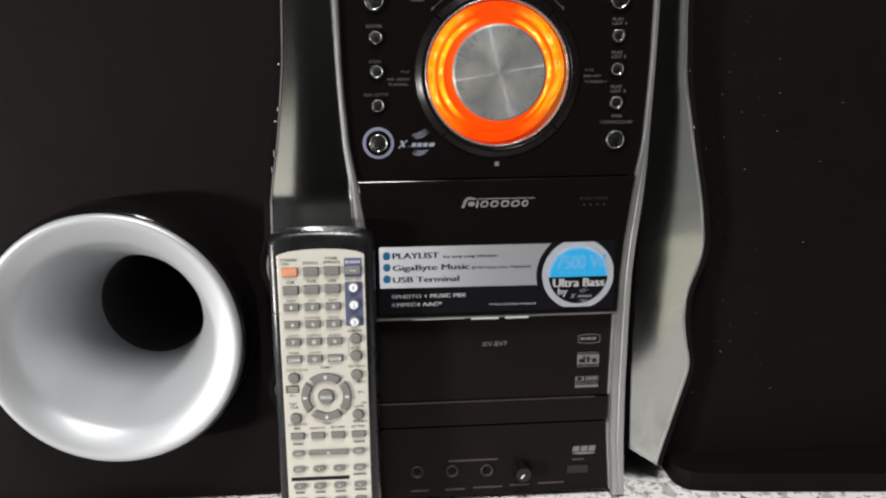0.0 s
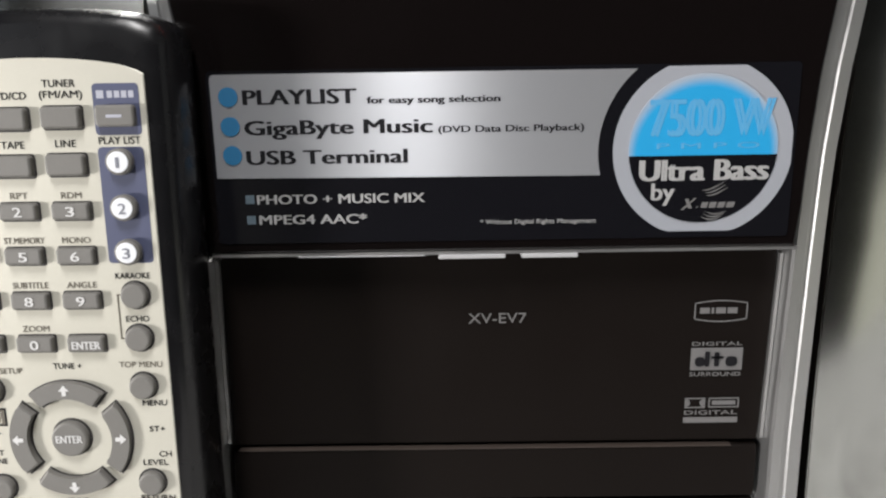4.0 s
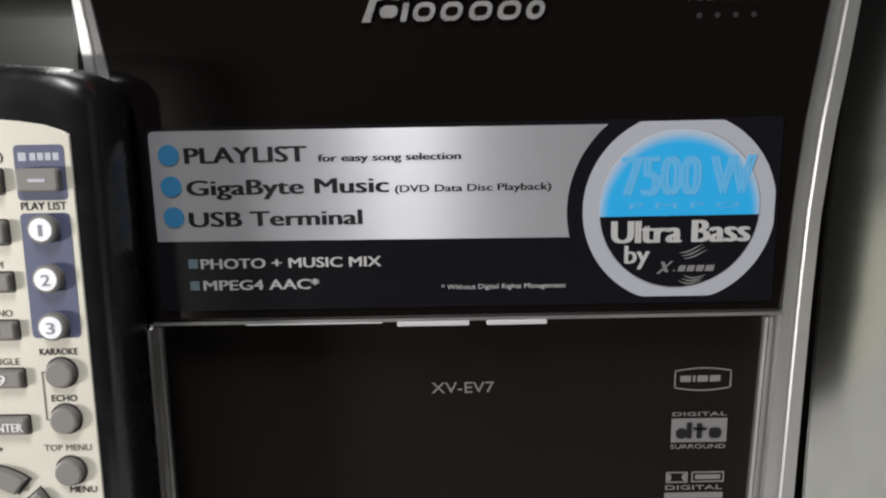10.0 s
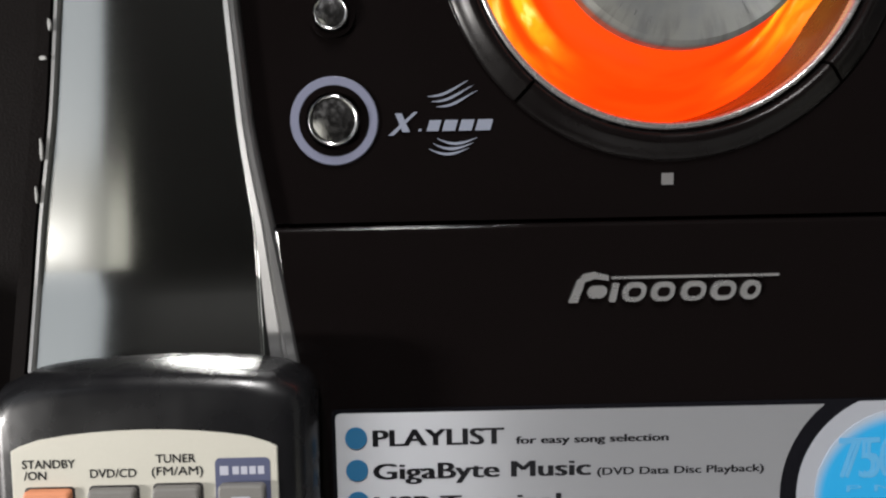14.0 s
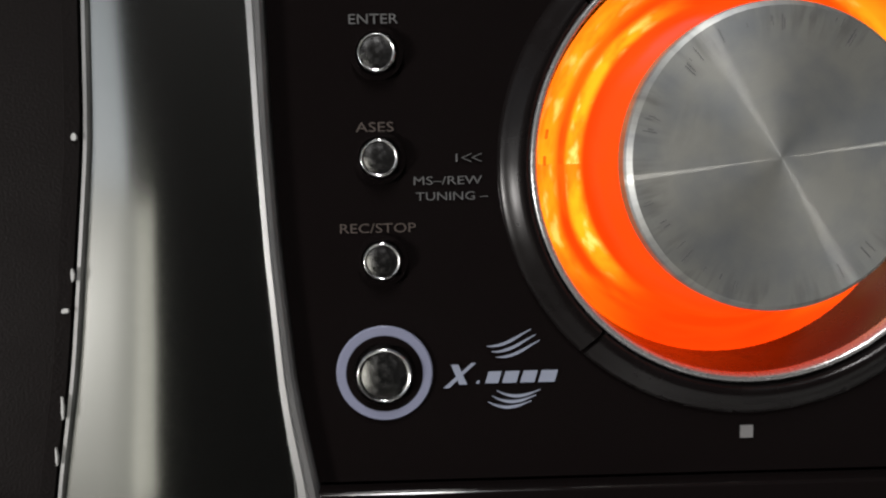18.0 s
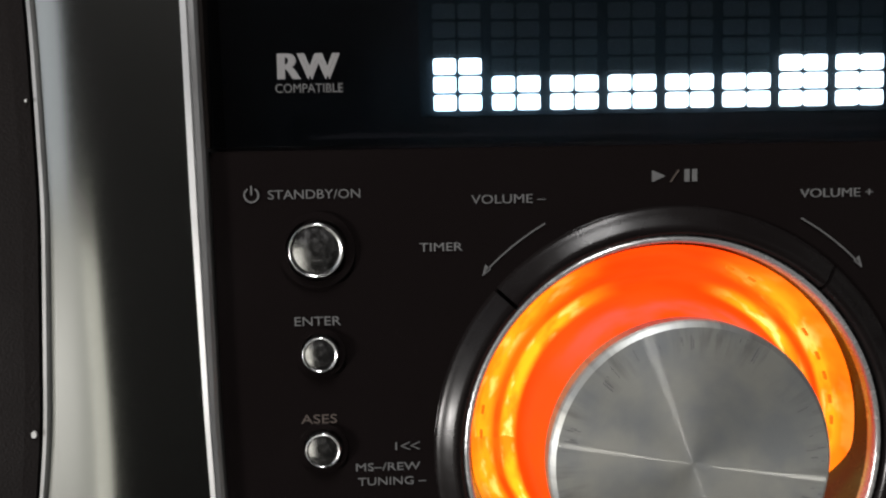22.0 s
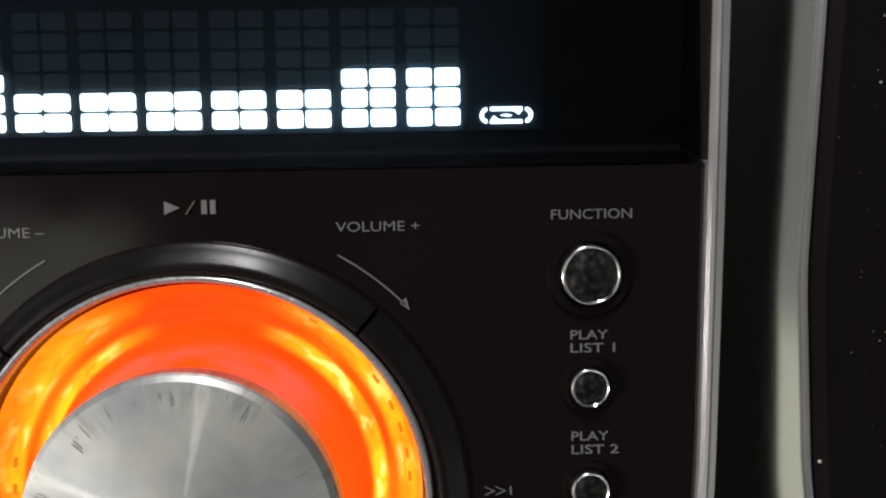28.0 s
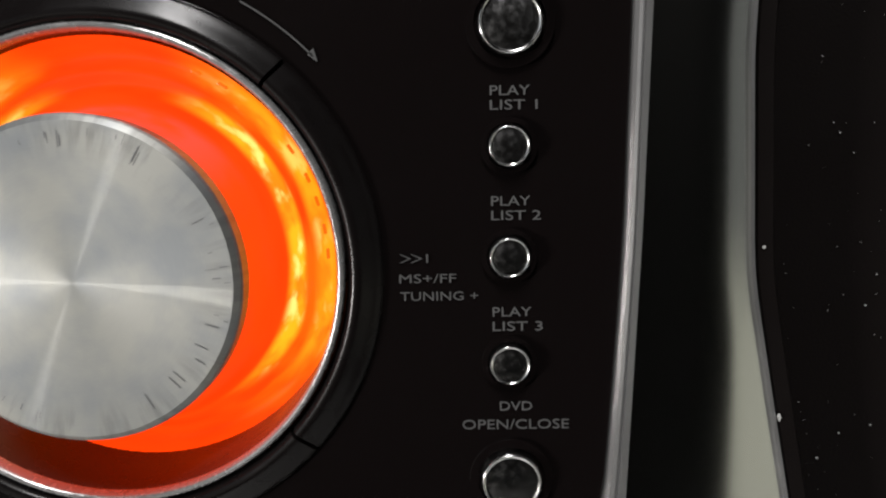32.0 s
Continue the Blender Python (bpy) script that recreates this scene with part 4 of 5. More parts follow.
for text, x, z, h, w in (("PHOTO + MUSIC MIX", -0.0576, 0.1316, 0.0023, 0.0391), ("MPEG4 AAC*", -0.0574, 0.1268, 0.0023, 0.0252)):
    lettering(text, x, S2, z, h, PRINT_BRIGHT, unit, width=w, thick=0.0002)
lettering("* Without Digital Rights Management", -0.0054, S2, 0.1261, 0.0011, PRINT_BRIGHT, unit, width=0.0271)
for z in (0.1563, 0.1497, 0.1431):
    flat("blue_bullet", disc(-0.0624, z, 0.0022, 32), BULLET_BLUE, S2 - 0.00015)
for z in (0.1328, 0.1279):
    flat("square_bullet", rect(-0.0602, z - 0.0010, -0.0582, z + 0.0010), BULLET_DARK, S2)
lettering("7500 W", 0.0331, S4, 0.1459, 0.0088, BADGE_PALE, unit, width=0.0274, thick=0.0010)
lettering("P M P O", 0.0350, S4, 0.1430, 0.0014, BADGE_PALE, unit, width=0.0235)
lettering("Ultra Bass", 0.0312, S4, 0.1357, 0.0051, PRINT_BRIGHT, unit, width=0.0292, thick=0.0007)
lettering("by", 0.0342, S4, 0.1312, 0.0042, PRINT_BRIGHT, unit, width=0.0052, thick=0.0003)
boom_mark(0.0416, 0.1292, 0.62, PRINT_GREY, S4)

# maker's mark: plain raised chrome shapes
def slanted(outline, z0=0.1824):
    return [(x + (z - z0) * 0.22, z) for x, z in outline]


flat("maker_mark", [(-0.0205, 0.1824), (-0.0188, 0.1824), (-0.0174, 0.1864), (-0.0155, 0.1870), (-0.0128, 0.1866), (-0.0128, 0.1876), (-0.0155, 0.1883), (-0.0175, 0.1879), (-0.0188, 0.1866)], MARK_METAL, FY, 0.0008, "raised chrome maker's mark")
flat("maker_mark", slanted(rect(-0.0172, 0.1832, -0.0136, 0.1856, 0.0011)), MARK_METAL, FY, 0.0008)
flat("maker_mark", rect(-0.0122, 0.18685, 0.0203, 0.1873), MARK_METAL, FY, 0.0005)
for xa, w in ((-0.0127, 0.0012), (-0.0104, 0.0044), (-0.0048, 0.0044), (0.0010, 0.0046), (0.0068, 0.0046), (0.0126, 0.0036)):
    flat("maker_mark", slanted(rect(xa, 0.1824, xa + w, 0.1861, 0.0016 if w > 0.002 else 0.0003)), MARK_METAL, FY, 0.0008)
    if w > 0.002:
        flat("maker_mark", slanted(rect(xa + 0.0010, 0.18335, xa + w - 0.0010, 0.18515, 0.0008)), BLACK_GLOSS, FY - 0.0008, 0.0001)
lettering("PUSH OPEN", 0.0459, FY - 0.0001, 0.1853, 0.0016, BLACK_MATT, unit, width=0.0155)
for k in range(4):
    flat("embossed_dot", disc(0.0482 + 0.0037 * k, 0.1825, 0.0006, 12), BLACK_MATT, FY, 0.0002)

# ---- lower front: model panel, disc tray, socket panel ----
LY = 0.0035
part("model_panel", prism(between_trims(0.0660, 0.1175, 0.0012), LY, 0.013, 0.0004), BLACK_SATIN, unit, "dark satin lower front panel")
part("disc_tray", prism(between_trims(0.0500, 0.0648, 0.0014), LY - 0.0008, 0.013, 0.0005), BLACK_SATIN, unit, "dark satin front of the disc tray")
# a thin paler strip stands for the glint on the tray's bevel
part("tray_lip", box(-0.0690, 0.0600, LY - 0.0011, LY + 0.001, 0.06480, 0.06505), PRINT_FADED, unit, "painted glint along the disc tray's top edge")
part("socket_panel", prism(between_trims(0.0035, 0.0488, 0.0012), LY, 0.013, 0.0004), BLACK_SATIN, unit, "dark satin socket panel")
for side in (-1, 1):
    for z0, z1 in ((0.0672, 0.1165), (0.0040, 0.0480)):
        zs = [z0 + (z1 - z0) * i / 6 for i in range(7)]
        outline = [(side * (trim_in(z, side) - 0.0002), z) for z in zs] + [(side * (trim_in(z, side) - 0.0010), z) for z in reversed(zs)]
        part("silver_edge", prism(outline, LY - 0.0012, 0.012), SILVER_TRIM, unit, "thin silver edge strip")
lettering("XV-EV7", -0.0083, LY - 0.0001, 0.0991, 0.0028, PRINT_GREY, unit, width=0.0147)
L1 = LY - 0.0001


def frame_outline(name, x0, z0, x1, z1, t, mat, y):
    for r in (rect(x0, z0, x1, z0 + t), rect(x0, z1 - t, x1, z1), rect(x0, z0 + t, x0 + t, z1 - t), rect(x1 - t, z0 + t, x1, z1 - t)):
        flat(name, r, mat, y)


bulge = [(0.0486 + 0.0133 * i / 12, 0.1037 + 0.0007 * math.sin(math.pi * i / 12)) for i in range(13)]
flat("format_mark", bulge + [(x, z - 0.0003) for x, z in reversed(bulge)], PRINT_GREY, L1)
flat("format_mark", [(x, 0.2033 - z) for x, z in bulge] + [(x, 0.2030 - z) for x, z in reversed(bulge)], PRINT_GREY, L1)
for x in (0.0486, 0.0616):
    flat("format_mark", rect(x, 0.0993, x + 0.0003, 0.1037), PRINT_GREY, L1)
for i, w in enumerate((0.0024, 0.0006, 0.0024, 0.0024)):
    flat("format_mark", rect((0.0500, 0.0529, 0.0540, 0.0569)[i], 0.1009, (0.0500, 0.0529, 0.0540, 0.0569)[i] + w, 0.1024), PRINT_GREY, L1)
flat("sound_mark", rect(0.0484, 0.0857, 0.0615, 0.0917), PRINT_GREY, L1, 0.0002, "pale block of a sound format mark")
for pts in (rect(0.0494, 0.0868, 0.0520, 0.0893, 0.0011), rect(0.0519, 0.0868, 0.0531, 0.0908, 0.0003), rect(0.0543, 0.0868, 0.0555, 0.0906, 0.0003), rect(0.0536, 0.0889, 0.0566, 0.0895), rect(0.0572, 0.0868, 0.0601, 0.0894, 0.0010)):
    flat("sound_mark", pts, PRINT_BLACK, L1 - 0.0003)
lettering("DIGITAL", 0.0486, L1, 0.0923, 0.0010, PRINT_GREY, unit, width=0.0128)
lettering("SURROUND", 0.0483, L1, 0.0840, 0.0011, PRINT_GREY, unit, width=0.0131)
frame_outline("surround_mark", 0.0476, 0.0752, 0.0528, 0.0780, 0.0003, PRINT_GREY, L1)
flat("surround_mark", ring_outline(0.0479, 0.0766, 0.0, 0.0010, -90, 90, 10)[:11], PRINT_GREY, L1)
flat("surround_mark", ring_outline(0.0524, 0.0766, 0.0, 0.0010, 90, 270, 10)[:11], PRINT_GREY, L1)
frame_outline("surround_mark", 0.0537, 0.0753, 0.0615, 0.0780, 0.0003, PRINT_GREY, L1)
flat("surround_mark", rect(0.0546, 0.0761, 0.0606, 0.0772), PRINT_GREY, L1)
lettering("DIGITAL", 0.0476, L1, 0.0733, 0.0012, PRINT_GREY, unit, width=0.0137)
flat("surround_mark", rect(0.0474, 0.0711, 0.0614, 0.0726), PRINT_GREY, L1)
# sockets
for i, (x, z) in enumerate(((-0.0479, 0.0207), (-0.0266, 0.0202), (-0.0054, 0.0197))):
    part("socket", lathe(x, z, [(0.0040, LY), (0.0040, LY - 0.0010), (0.0032, LY - 0.0012), (0.0026, LY - 0.0004), (0.0022, LY + 0.004), (0, LY + 0.004)], 28), BLACK_MATT, unit, "round black socket", smooth=True)
part("level_knob", lathe(0.0159, 0.0195, [(0.0058, LY), (0.0058, LY - 0.002), (0.0050, LY - 0.007), (0.0045, LY - 0.0078), (0, LY - 0.0078)], 32), BLACK_GLOSS, unit, "small black level knob", smooth=False)
flat("knob_pointer", [(0.0139, 0.0178), (0.0147, 0.0172), (0.0166, 0.0196), (0.0158, 0.0201)], PRINT_WHITE, LY - 0.0079)
part("usb_socket", prism(rect(0.0440, 0.0155, 0.0568, 0.0205, 0.0006), LY - 0.0009, LY + 0.001, 0.0002), BLACK_MATT, unit, "black flap of the USB socket")
for xa, xb, z in ((-0.052, -0.041, 0.0075), (-0.031, -0.019, 0.0075), (-0.014, 0.004, 0.0080), (0.0085, 0.0205, 0.0085), (0.026, 0.042, 0.0090), (0.047, 0.054, 0.0238), (-0.0290, 0.0010, 0.0263)):
    flat("socket_lettering", rect(xa, z, xb, z + 0.0011), PRINT_FADED, L1)
for xa in (0.0468, 0.0518, 0.0566):
    flat("disc_mark", [(xa, 0.0295), (xa + 0.0040, 0.0295), (xa + 0.0048, 0.0330), (xa + 0.0008, 0.0330)], PRINT_GREY, L1)
flat("disc_mark", [(0.0466 + 0.0075 + 0.0072 * math.cos(2 * math.pi * i / 24), 0.0283 + 0.0007 * math.sin(2 * math.pi * i / 24)) for i in range(24)], PRINT_GREY, L1)

# silver side cheeks of the unit: outer edge as height, distance from the middle, depth
CHEEK = {1: [(0.385, 0.1100, 0.010), (0.336, 0.1080, 0.010), (0.29, 0.1062, 0.0114), (0.25, 0.1084, 0.0126), (0.226, 0.1132, 0.0134), (0.204, 0.1178, 0.0142), (0.180, 0.1230, 0.015), (0.156, 0.1258, 0.015), (0.147, 0.1248, 0.015),
             (0.139, 0.1222, 0.015), (0.131, 0.1184, 0.015), (0.122, 0.1158, 0.015), (0.108, 0.1154, 0.015), (0.091, 0.1184, 0.015), (0.080, 0.1215, 0.015), (0.070, 0.1195, 0.015), (0.014, 0.1018, 0.015)],
         -1: [(0.385, 0.1150, 0.0), (0.33, 0.1125, 0.0), (0.30, 0.1121, 0.0), (0.26, 0.1138, 0.0), (0.22, 0.1186, 0.0), (0.20, 0.1222, 0.0), (0.17, 0.1270, 0.001), (0.150, 0.1305, 0.003), (0.140, 0.1275, 0.003),
              (0.130, 0.1240, 0.003), (0.118, 0.1222, 0.003), (0.104, 0.1235, 0.003), (0.092, 0.1265, 0.003), (0.077, 0.1305, 0.003), (0.05, 0.1190, 0.003), (0.014, 0.1020, 0.003)]}
for side in (1, -1):
    zk, xk, yk = zip(*reversed(CHEEK[side]))
    rows, rim, edge, flank = [], [], [], []
    inner_y = 0.0
    for n in reversed(range(131)):
        z = 0.014 + (0.384 - 0.014) * n / 130
        a, yo = trim_out(z, side) + 0.0003, float(np.interp(z, zk, yk))
        b = sum(w * float(np.interp(z + d, zk, xk)) for d, w in ((-0.006, 0.15), (-0.003, 0.22), (0, 0.26), (0.003, 0.22), (0.006, 0.15)))
        zi = z + max(0.0, 0.016 * (1 - z / 0.1))
        up = max(0.0, min(1.0, (z - 0.160) / 0.080))
        low = float(np.interp(z, (0.03, 0.05, 0.117, 0.160), (-0.30, -0.24, -0.02, -0.12)))
        high = max(0.0, min(1.0, (z - 0.25) / 0.05))
        if side > 0:
            s0, s1, lean_in, lean_out = low + (0.46 - low) * up, low + 0.90 + (0.02 - low) * up, -2.4 + 6.4 * up, 14.4 - 1.9 * up
        else:
            s0, s1, lean_in, lean_out = 0.36 + 0.10 * high, 0.86 + 0.04 * high, 9.0, 8.0 - 3.0 * high
        foot = float(np.interp(z, (0.150, 0.168, 0.186, 0.188, 0.190, 0.193), (0.003, 0.0075, 0.0011, 0.0005, 0.0002, 0.0))) if side < 0 else 0.0
        a, b = a - 0.3 * foot, b - 0.5 * foot
        row, y = [], yo
        for i in reversed(range(41)):
            s = i / 40
            h = max(0.0, min(1.0, (s - s0) / (s1 - s0)))
            row.append((side * (a + (b - a) * s), y - foot, zi + (z - zi) * s))
            y -= (b - a) / 40 * math.tan(radians((lean_out + lean_in) * h * h * (3 - 2 * h) - lean_in))
        row.reverse()
        # the wing below keeps the depth of its inner edge
        if side < 0 or z > 0.150:
            inner_y = row[0][1]
        shift = inner_y - row[0][1]
        row, yo = [(px, py + shift, pz) for px, py, pz in row], yo + shift - foot
        flank.append([(side * (a - 0.0001), 0.020 + trim_back(z), zi), (side * (a - 0.0001), row[0][1] + 0.0003, zi), (side * (a + 0.0004), row[0][1] - 0.0001, zi)])
        rows.append(row)
        rim.append([(side * (b - 0.0002), yo, z), (side * b, yo - 0.0009, z), (side * (b + 0.0006), yo - 0.0009, z), (side * (b + 0.0008), yo + 0.0002, z), (side * (b + 0.0008), yo + 0.003, z)])
        edge.append([(side * (b + 0.0009), yo + 0.002, z), (side * (b + 0.0011), yo - 0.0012, z), (side * (b + 0.0036), yo - 0.0014, z), (side * (b + 0.0046), yo + 0.0006, z), (side * (b + 0.0048), yo + 0.014, z)])
    for strip in (rows, rim, edge, flank):
        strip.reverse()
    part("side_cheek", loft(rows), SILVER_PAINT, unit, "curved glossy silver side cheek", smooth=True)
    # the right flank's black is the shade between trim and cheek, set as colour
    part("cheek_flank", loft(flank), SILVER_PAINT if side < 0 else BLACK_SATIN, unit, "narrow inner flank of the cheek, black for shade on the right")
    part("cheek_rim", loft(rim), SILVER_TRIM, unit, "thin bright rim of the side cheek")
    part("cheek_edge", loft(edge), SPEAKER_BLACK, unit, "black outer edge with chipped paint")
# chips of bare metal on the black edges
rng = random.Random(4)
for side, z, dx, w, h in ((-1, 0.2604, 0.0020, 0.0013, 0.0016), (-1, 0.2309, 0.0020, 0.0019, 0.0010), (-1, 0.2370, 0.0010, 0.0006, 0.0030), (-1, 0.2140, 0.0012, 0.0006, 0.0056), (-1, 0.2050, 0.0012, 0.0005, 0.0040), (-1, 0.3190, 0.0016, 0.0005, 0.0008),
                          (1, 0.2235, 0.0010, 0.0006, 0.0018), (1, 0.2550, 0.0020, 0.0006, 0.0008)):
    zk, xk, yk = zip(*reversed(CHEEK[side]))
    b, yo = float(np.interp(z, zk, xk)), float(np.interp(z, zk, yk))
    pts = []
    for i in range(9):
        a = 2 * math.pi * i / 9
        k = rng.uniform(0.55, 1.0)
        pts.append((side * (b + dx) + w * 0.5 * k * math.cos(a), z + h * 0.5 * k * math.sin(a)))
    part("paint_chip", prism(pts, yo - 0.0017, yo - 0.0011), PAINT_CHIP, unit, "bare pale chip in the black paint")

# ---- speakers ----


def speaker(name, x0, x1, label, y, port=None):
    sp = thing(name, label, "speaker", ((x0 + x1) / 2, y, 0), group="pair of speakers")
    w, mid = (x1 - x0) / 2, (x0 + x1) / 2
    part("cabinet", box(-w, w, 0.16 if port else 0.012, 0.26, 0.002 if port else 0.0125, 0.40, 0.003), SPEAKER_BLACK, sp, "black vinyl speaker cabinet")
    if not port:
        part("front_panel", prism(rect(-w, 0.0125, w, 0.402, 0.008, 5), 0.0, 0.0125, 0.002), SPEAKER_BLACK, sp, "plain black front panel")
        bm = prism([(-w + p * 0.001, -0.024 + q * 0.001) for p, q in ((10.5, 230), (10.5, 16), (11.5, 10), (14, 5.5), (18, 2.5), (26, 0.5), (44, -2), (134, -10), (256, -18), (256, 230))], 0.0, 0.0345)
        for v in bm.verts:
            v.co = Vector((v.co.x, v.co.z, 0.0005 + 0.35 * v.co.y))
        part("plinth", bm, SPEAKER_BLACK, sp, "low black plinth of the speaker")
        return sp
    for xa, xb, za, zb in ((-w, -w + 0.012, 0.002, 0.40), (w - 0.012, w, 0.002, 0.40), (-w + 0.012, w - 0.012, 0.002, 0.014), (-w + 0.012, w - 0.012, 0.388, 0.40)):
        part("cabinet_side", box(xa, xb, 0.0116, 0.16, za, zb), SPEAKER_BLACK, sp)
    px, pz, pr = port[0] - mid, port[1], port[2]
    bm = bmesh.new()
    outer = [bm.verts.new((x, 0, z)) for x, z in rect(-w, 0.002, w, 0.402, 0.006, 5)]
    inner = [bm.verts.new((x, 0, z)) for x, z in disc(px, pz, pr * 0.94, 64)]
    edges = [bm.edges.new((loop[i], loop[(i + 1) % len(loop)])) for loop in (outer, inner) for i in range(len(loop))]
    bmesh.ops.triangle_fill(bm, use_beauty=True, edges=edges)
    for f in [f for f in bm.faces if (Vector((px, 0, pz)) - f.calc_center_median()).length < pr * 0.9]:
        bm.faces.remove(f)
    ext = bmesh.ops.extrude_face_region(bm, geom=list(bm.faces))
    for v in [g for g in ext["geom"] if isinstance(g, bmesh.types.BMVert)]:
        v.co.y += 0.0115
    part("front_panel", bm, SPEAKER_BLACK, sp, "black front panel with worn edges")
    q = -(y + 0.0120)
    part("port_collar", lathe(px, pz, [(pr * 1.05, 0.001), (pr * 1.04, q * 0.55), (pr * 1.02, q * 0.85), (pr * 0.995, q * 0.95), (pr * 0.97, q * 0.9), (pr * 0.95, 0.0)], 96), BLACK_GLOSS, sp, "black collar round the port", smooth=True)
    flare = [(0.995, -0.003), (0.991, -0.0006), (0.976, 0.0008), (0.95, 0.0010), (0.90, -0.0002), (0.85, -0.0022), (0.80, -0.0045), (0.768, -0.0065), (0.747, -0.0090), (0.722, -0.0130), (0.69, -0.0185), (0.655, -0.0245), (0.62, -0.031), (0.585, -0.038),
             (0.55, -0.045), (0.525, -0.052), (0.505, -0.060), (0.492, -0.070), (0.486, -0.082)]
    part("port_flare", lathe(px, pz, [(pr * r, q - d) for r, d in flare], 96), PORT_SILVER, sp, "satin silver flared port", smooth=True)
    part("port_tube", lathe(px, pz, [(pr * 0.486, q + 0.0815), (pr * 0.47, 0.15), (0, 0.15)], 64), TUBE_GREY, sp, "dark tube of the port", smooth=True)
    return sp


speaker("speaker", -0.375, -0.1050, "black box speaker with a big silver flared port", 0.020, (-0.2135, 0.1142, 0.0712))
right = speaker("speaker", 0.1040, 0.370, "plain black box speaker with a dusty front", 0.024)
# dust on the front panel
bm = bmesh.new()
for i in range(650):
    x, z, r = 0.105 - 0.237 + abs(rng.gauss(0.035, 0.03)), rng.uniform(0.05, 0.39), 0.00006 + 0.00020 * rng.random() ** 4
    a = rng.uniform(0, 6.28)
    bm.faces.new([bm.verts.new((x + r * math.cos(a + k * 1.57) * (1 + 0.5 * (k % 2)), -0.0002, z + r * math.sin(a + k * 1.57))) for k in range(4)])
tagged(part("dust", bm, PAINT_CHIP, right, "fine pale specks of dust"), kind="stuff")

# ---- the remote control, standing on its end and leaning on the unit ----
remote = thing("remote_control", "champagne-faced black remote control leaning upright against the stereo", "remote control", (-0.098, -0.0246, 0.1445))
lean = Matrix((REM_U, REM_N, REM_W)).transposed().to_4x4()
remote.matrix_world = Matrix.Translation((-0.0975, -0.0215, 0.1445)) @ lean
MM = 0.001


def remote_outline(half, top, arch, bottom, mid=0.6, n=10, r=4.0):
    """An outline in millimetres with an arched top and rounded corners."""
    pts = [(mid - half + 1.5, bottom), (mid + half - 1.5, bottom), (mid + half, bottom + 1.5)]
    pts += [(mid + half, top - arch - r)]
    for i in range(n + 1):
        u = half - (half * 2) * i / n
        pts.append((mid + u * (1 - 0.06 * abs(u / half) ** 6), top - arch * (u / half) ** 2 - r * 0.35 * abs(u / half) ** 8))
    pts += [(mid - half, top - arch - r), (mid - half, bottom + 1.5)]
    return [(x * MM, z * MM) for x, z in pts]


bm = bmesh.new()
levels = [(26.4, 29.5, 1.6, 17.5), (27.6, 30.5, 1.8, 15.5), (28.2, 31.0, 1.8, 10.0), (28.0, 30.8, 1.8, 5.0), (27.2, 30.0, 1.8, 1.6), (25.6, 28.6, 1.7, 0.3), (24.2, 27.0, 1.7, -0.25)]
loops = [[bm.verts.new((x, y * MM, z)) for x, z in remote_outline(h, t, a, -144.0)] for h, t, a, y in levels]
for p, q in zip(loops, loops[1:]):
    for i in range(len(p)):
        j = (i + 1) % len(p)
        bm.faces.new((p[i], p[j], q[j], q[i]))
bm.faces.new(loops[0])
bm.faces.new(loops[-1][::-1])
part("body", bm, REMOTE_BLACK, remote, "glossy black remote body with rounded edges", smooth=True)
part("face_plate", prism(remote_outline(22.9, 20.6, 2.2, -141.0, r=1.2), -0.6 * MM, 0.3 * MM, 0.25 * MM), REMOTE_FACE, remote, "champagne silver face plate")
FACE = -0.6 * MM
COLS = (-15.8, -4.8, 6.2, 17.4)


def key(outline, mat, height=1.3, label="", well=True, name="key", bevel=0.45):
    ks = [(x * MM, z * MM) for x, z in outline]
    if well:
        cx, cz = sum(x for x, _ in ks) / len(ks), sum(z for _, z in ks) / len(ks)
        w = [(x + (0.4 * MM if x > cx else -0.3 * MM), z + (0.3 * MM if z > cz else -0.45 * MM)) for x, z in ks]
        # dark plate, widest at lower right: the key's gap and its shadow as colour
        part("key_well", prism(w, FACE - 0.06 * MM, FACE + 0.1 * MM), KEY_GAP_SHADE, remote)
    return part(name, prism(ks, FACE - height * MM, FACE + 0.1 * MM, bevel * MM, 2), mat, remote, label)


def key_print(text, x, z, h, mat, w=0.0, lift=0.0, name="lettering", bold=0.0):
    lettering(text, x * MM, FACE - (lift + 0.08) * MM, z * MM, h * MM, mat, remote, width=w * MM, align="CENTER" if not w else "LEFT", name=name, depth=0.0001, thick=bold * MM)


def bar(x0, z0, x1, z1, mat, name="mark", lift=0.05):
    part(name, prism([(x * MM, z * MM) for x, z in rect(x0, z0, x1, z1)], FACE - (lift + 0.06) * MM, FACE - lift * MM + 0.01 * MM), mat, remote)


# dark blue backing of the bass key and of the play-list keys
for z0, z1 in ((5.0, 15.4), (-21.8, 2.6)):
    part("blue_backing", prism([(x * MM, z * MM) for x, z in rect(12.7, z0, 22.2, z1, 0.9)], FACE - 0.07 * MM, FACE + 0.1 * MM), REMOTE_BLUE, remote, "dark blue backing of keys")
key(rect(-19.8, 6.4, -11.9, 10.6, 0.7), KEY_ORANGE, 1.5, "orange standby key")
part("standby_symbol", prism([(x * MM, z * MM) for x, z in ring_outline(-15.8, 8.2, 0.75, 1.05, 115, 425, 14)], FACE - 1.62 * MM, FACE - 1.5 * MM), PRINT_BRIGHT, remote)
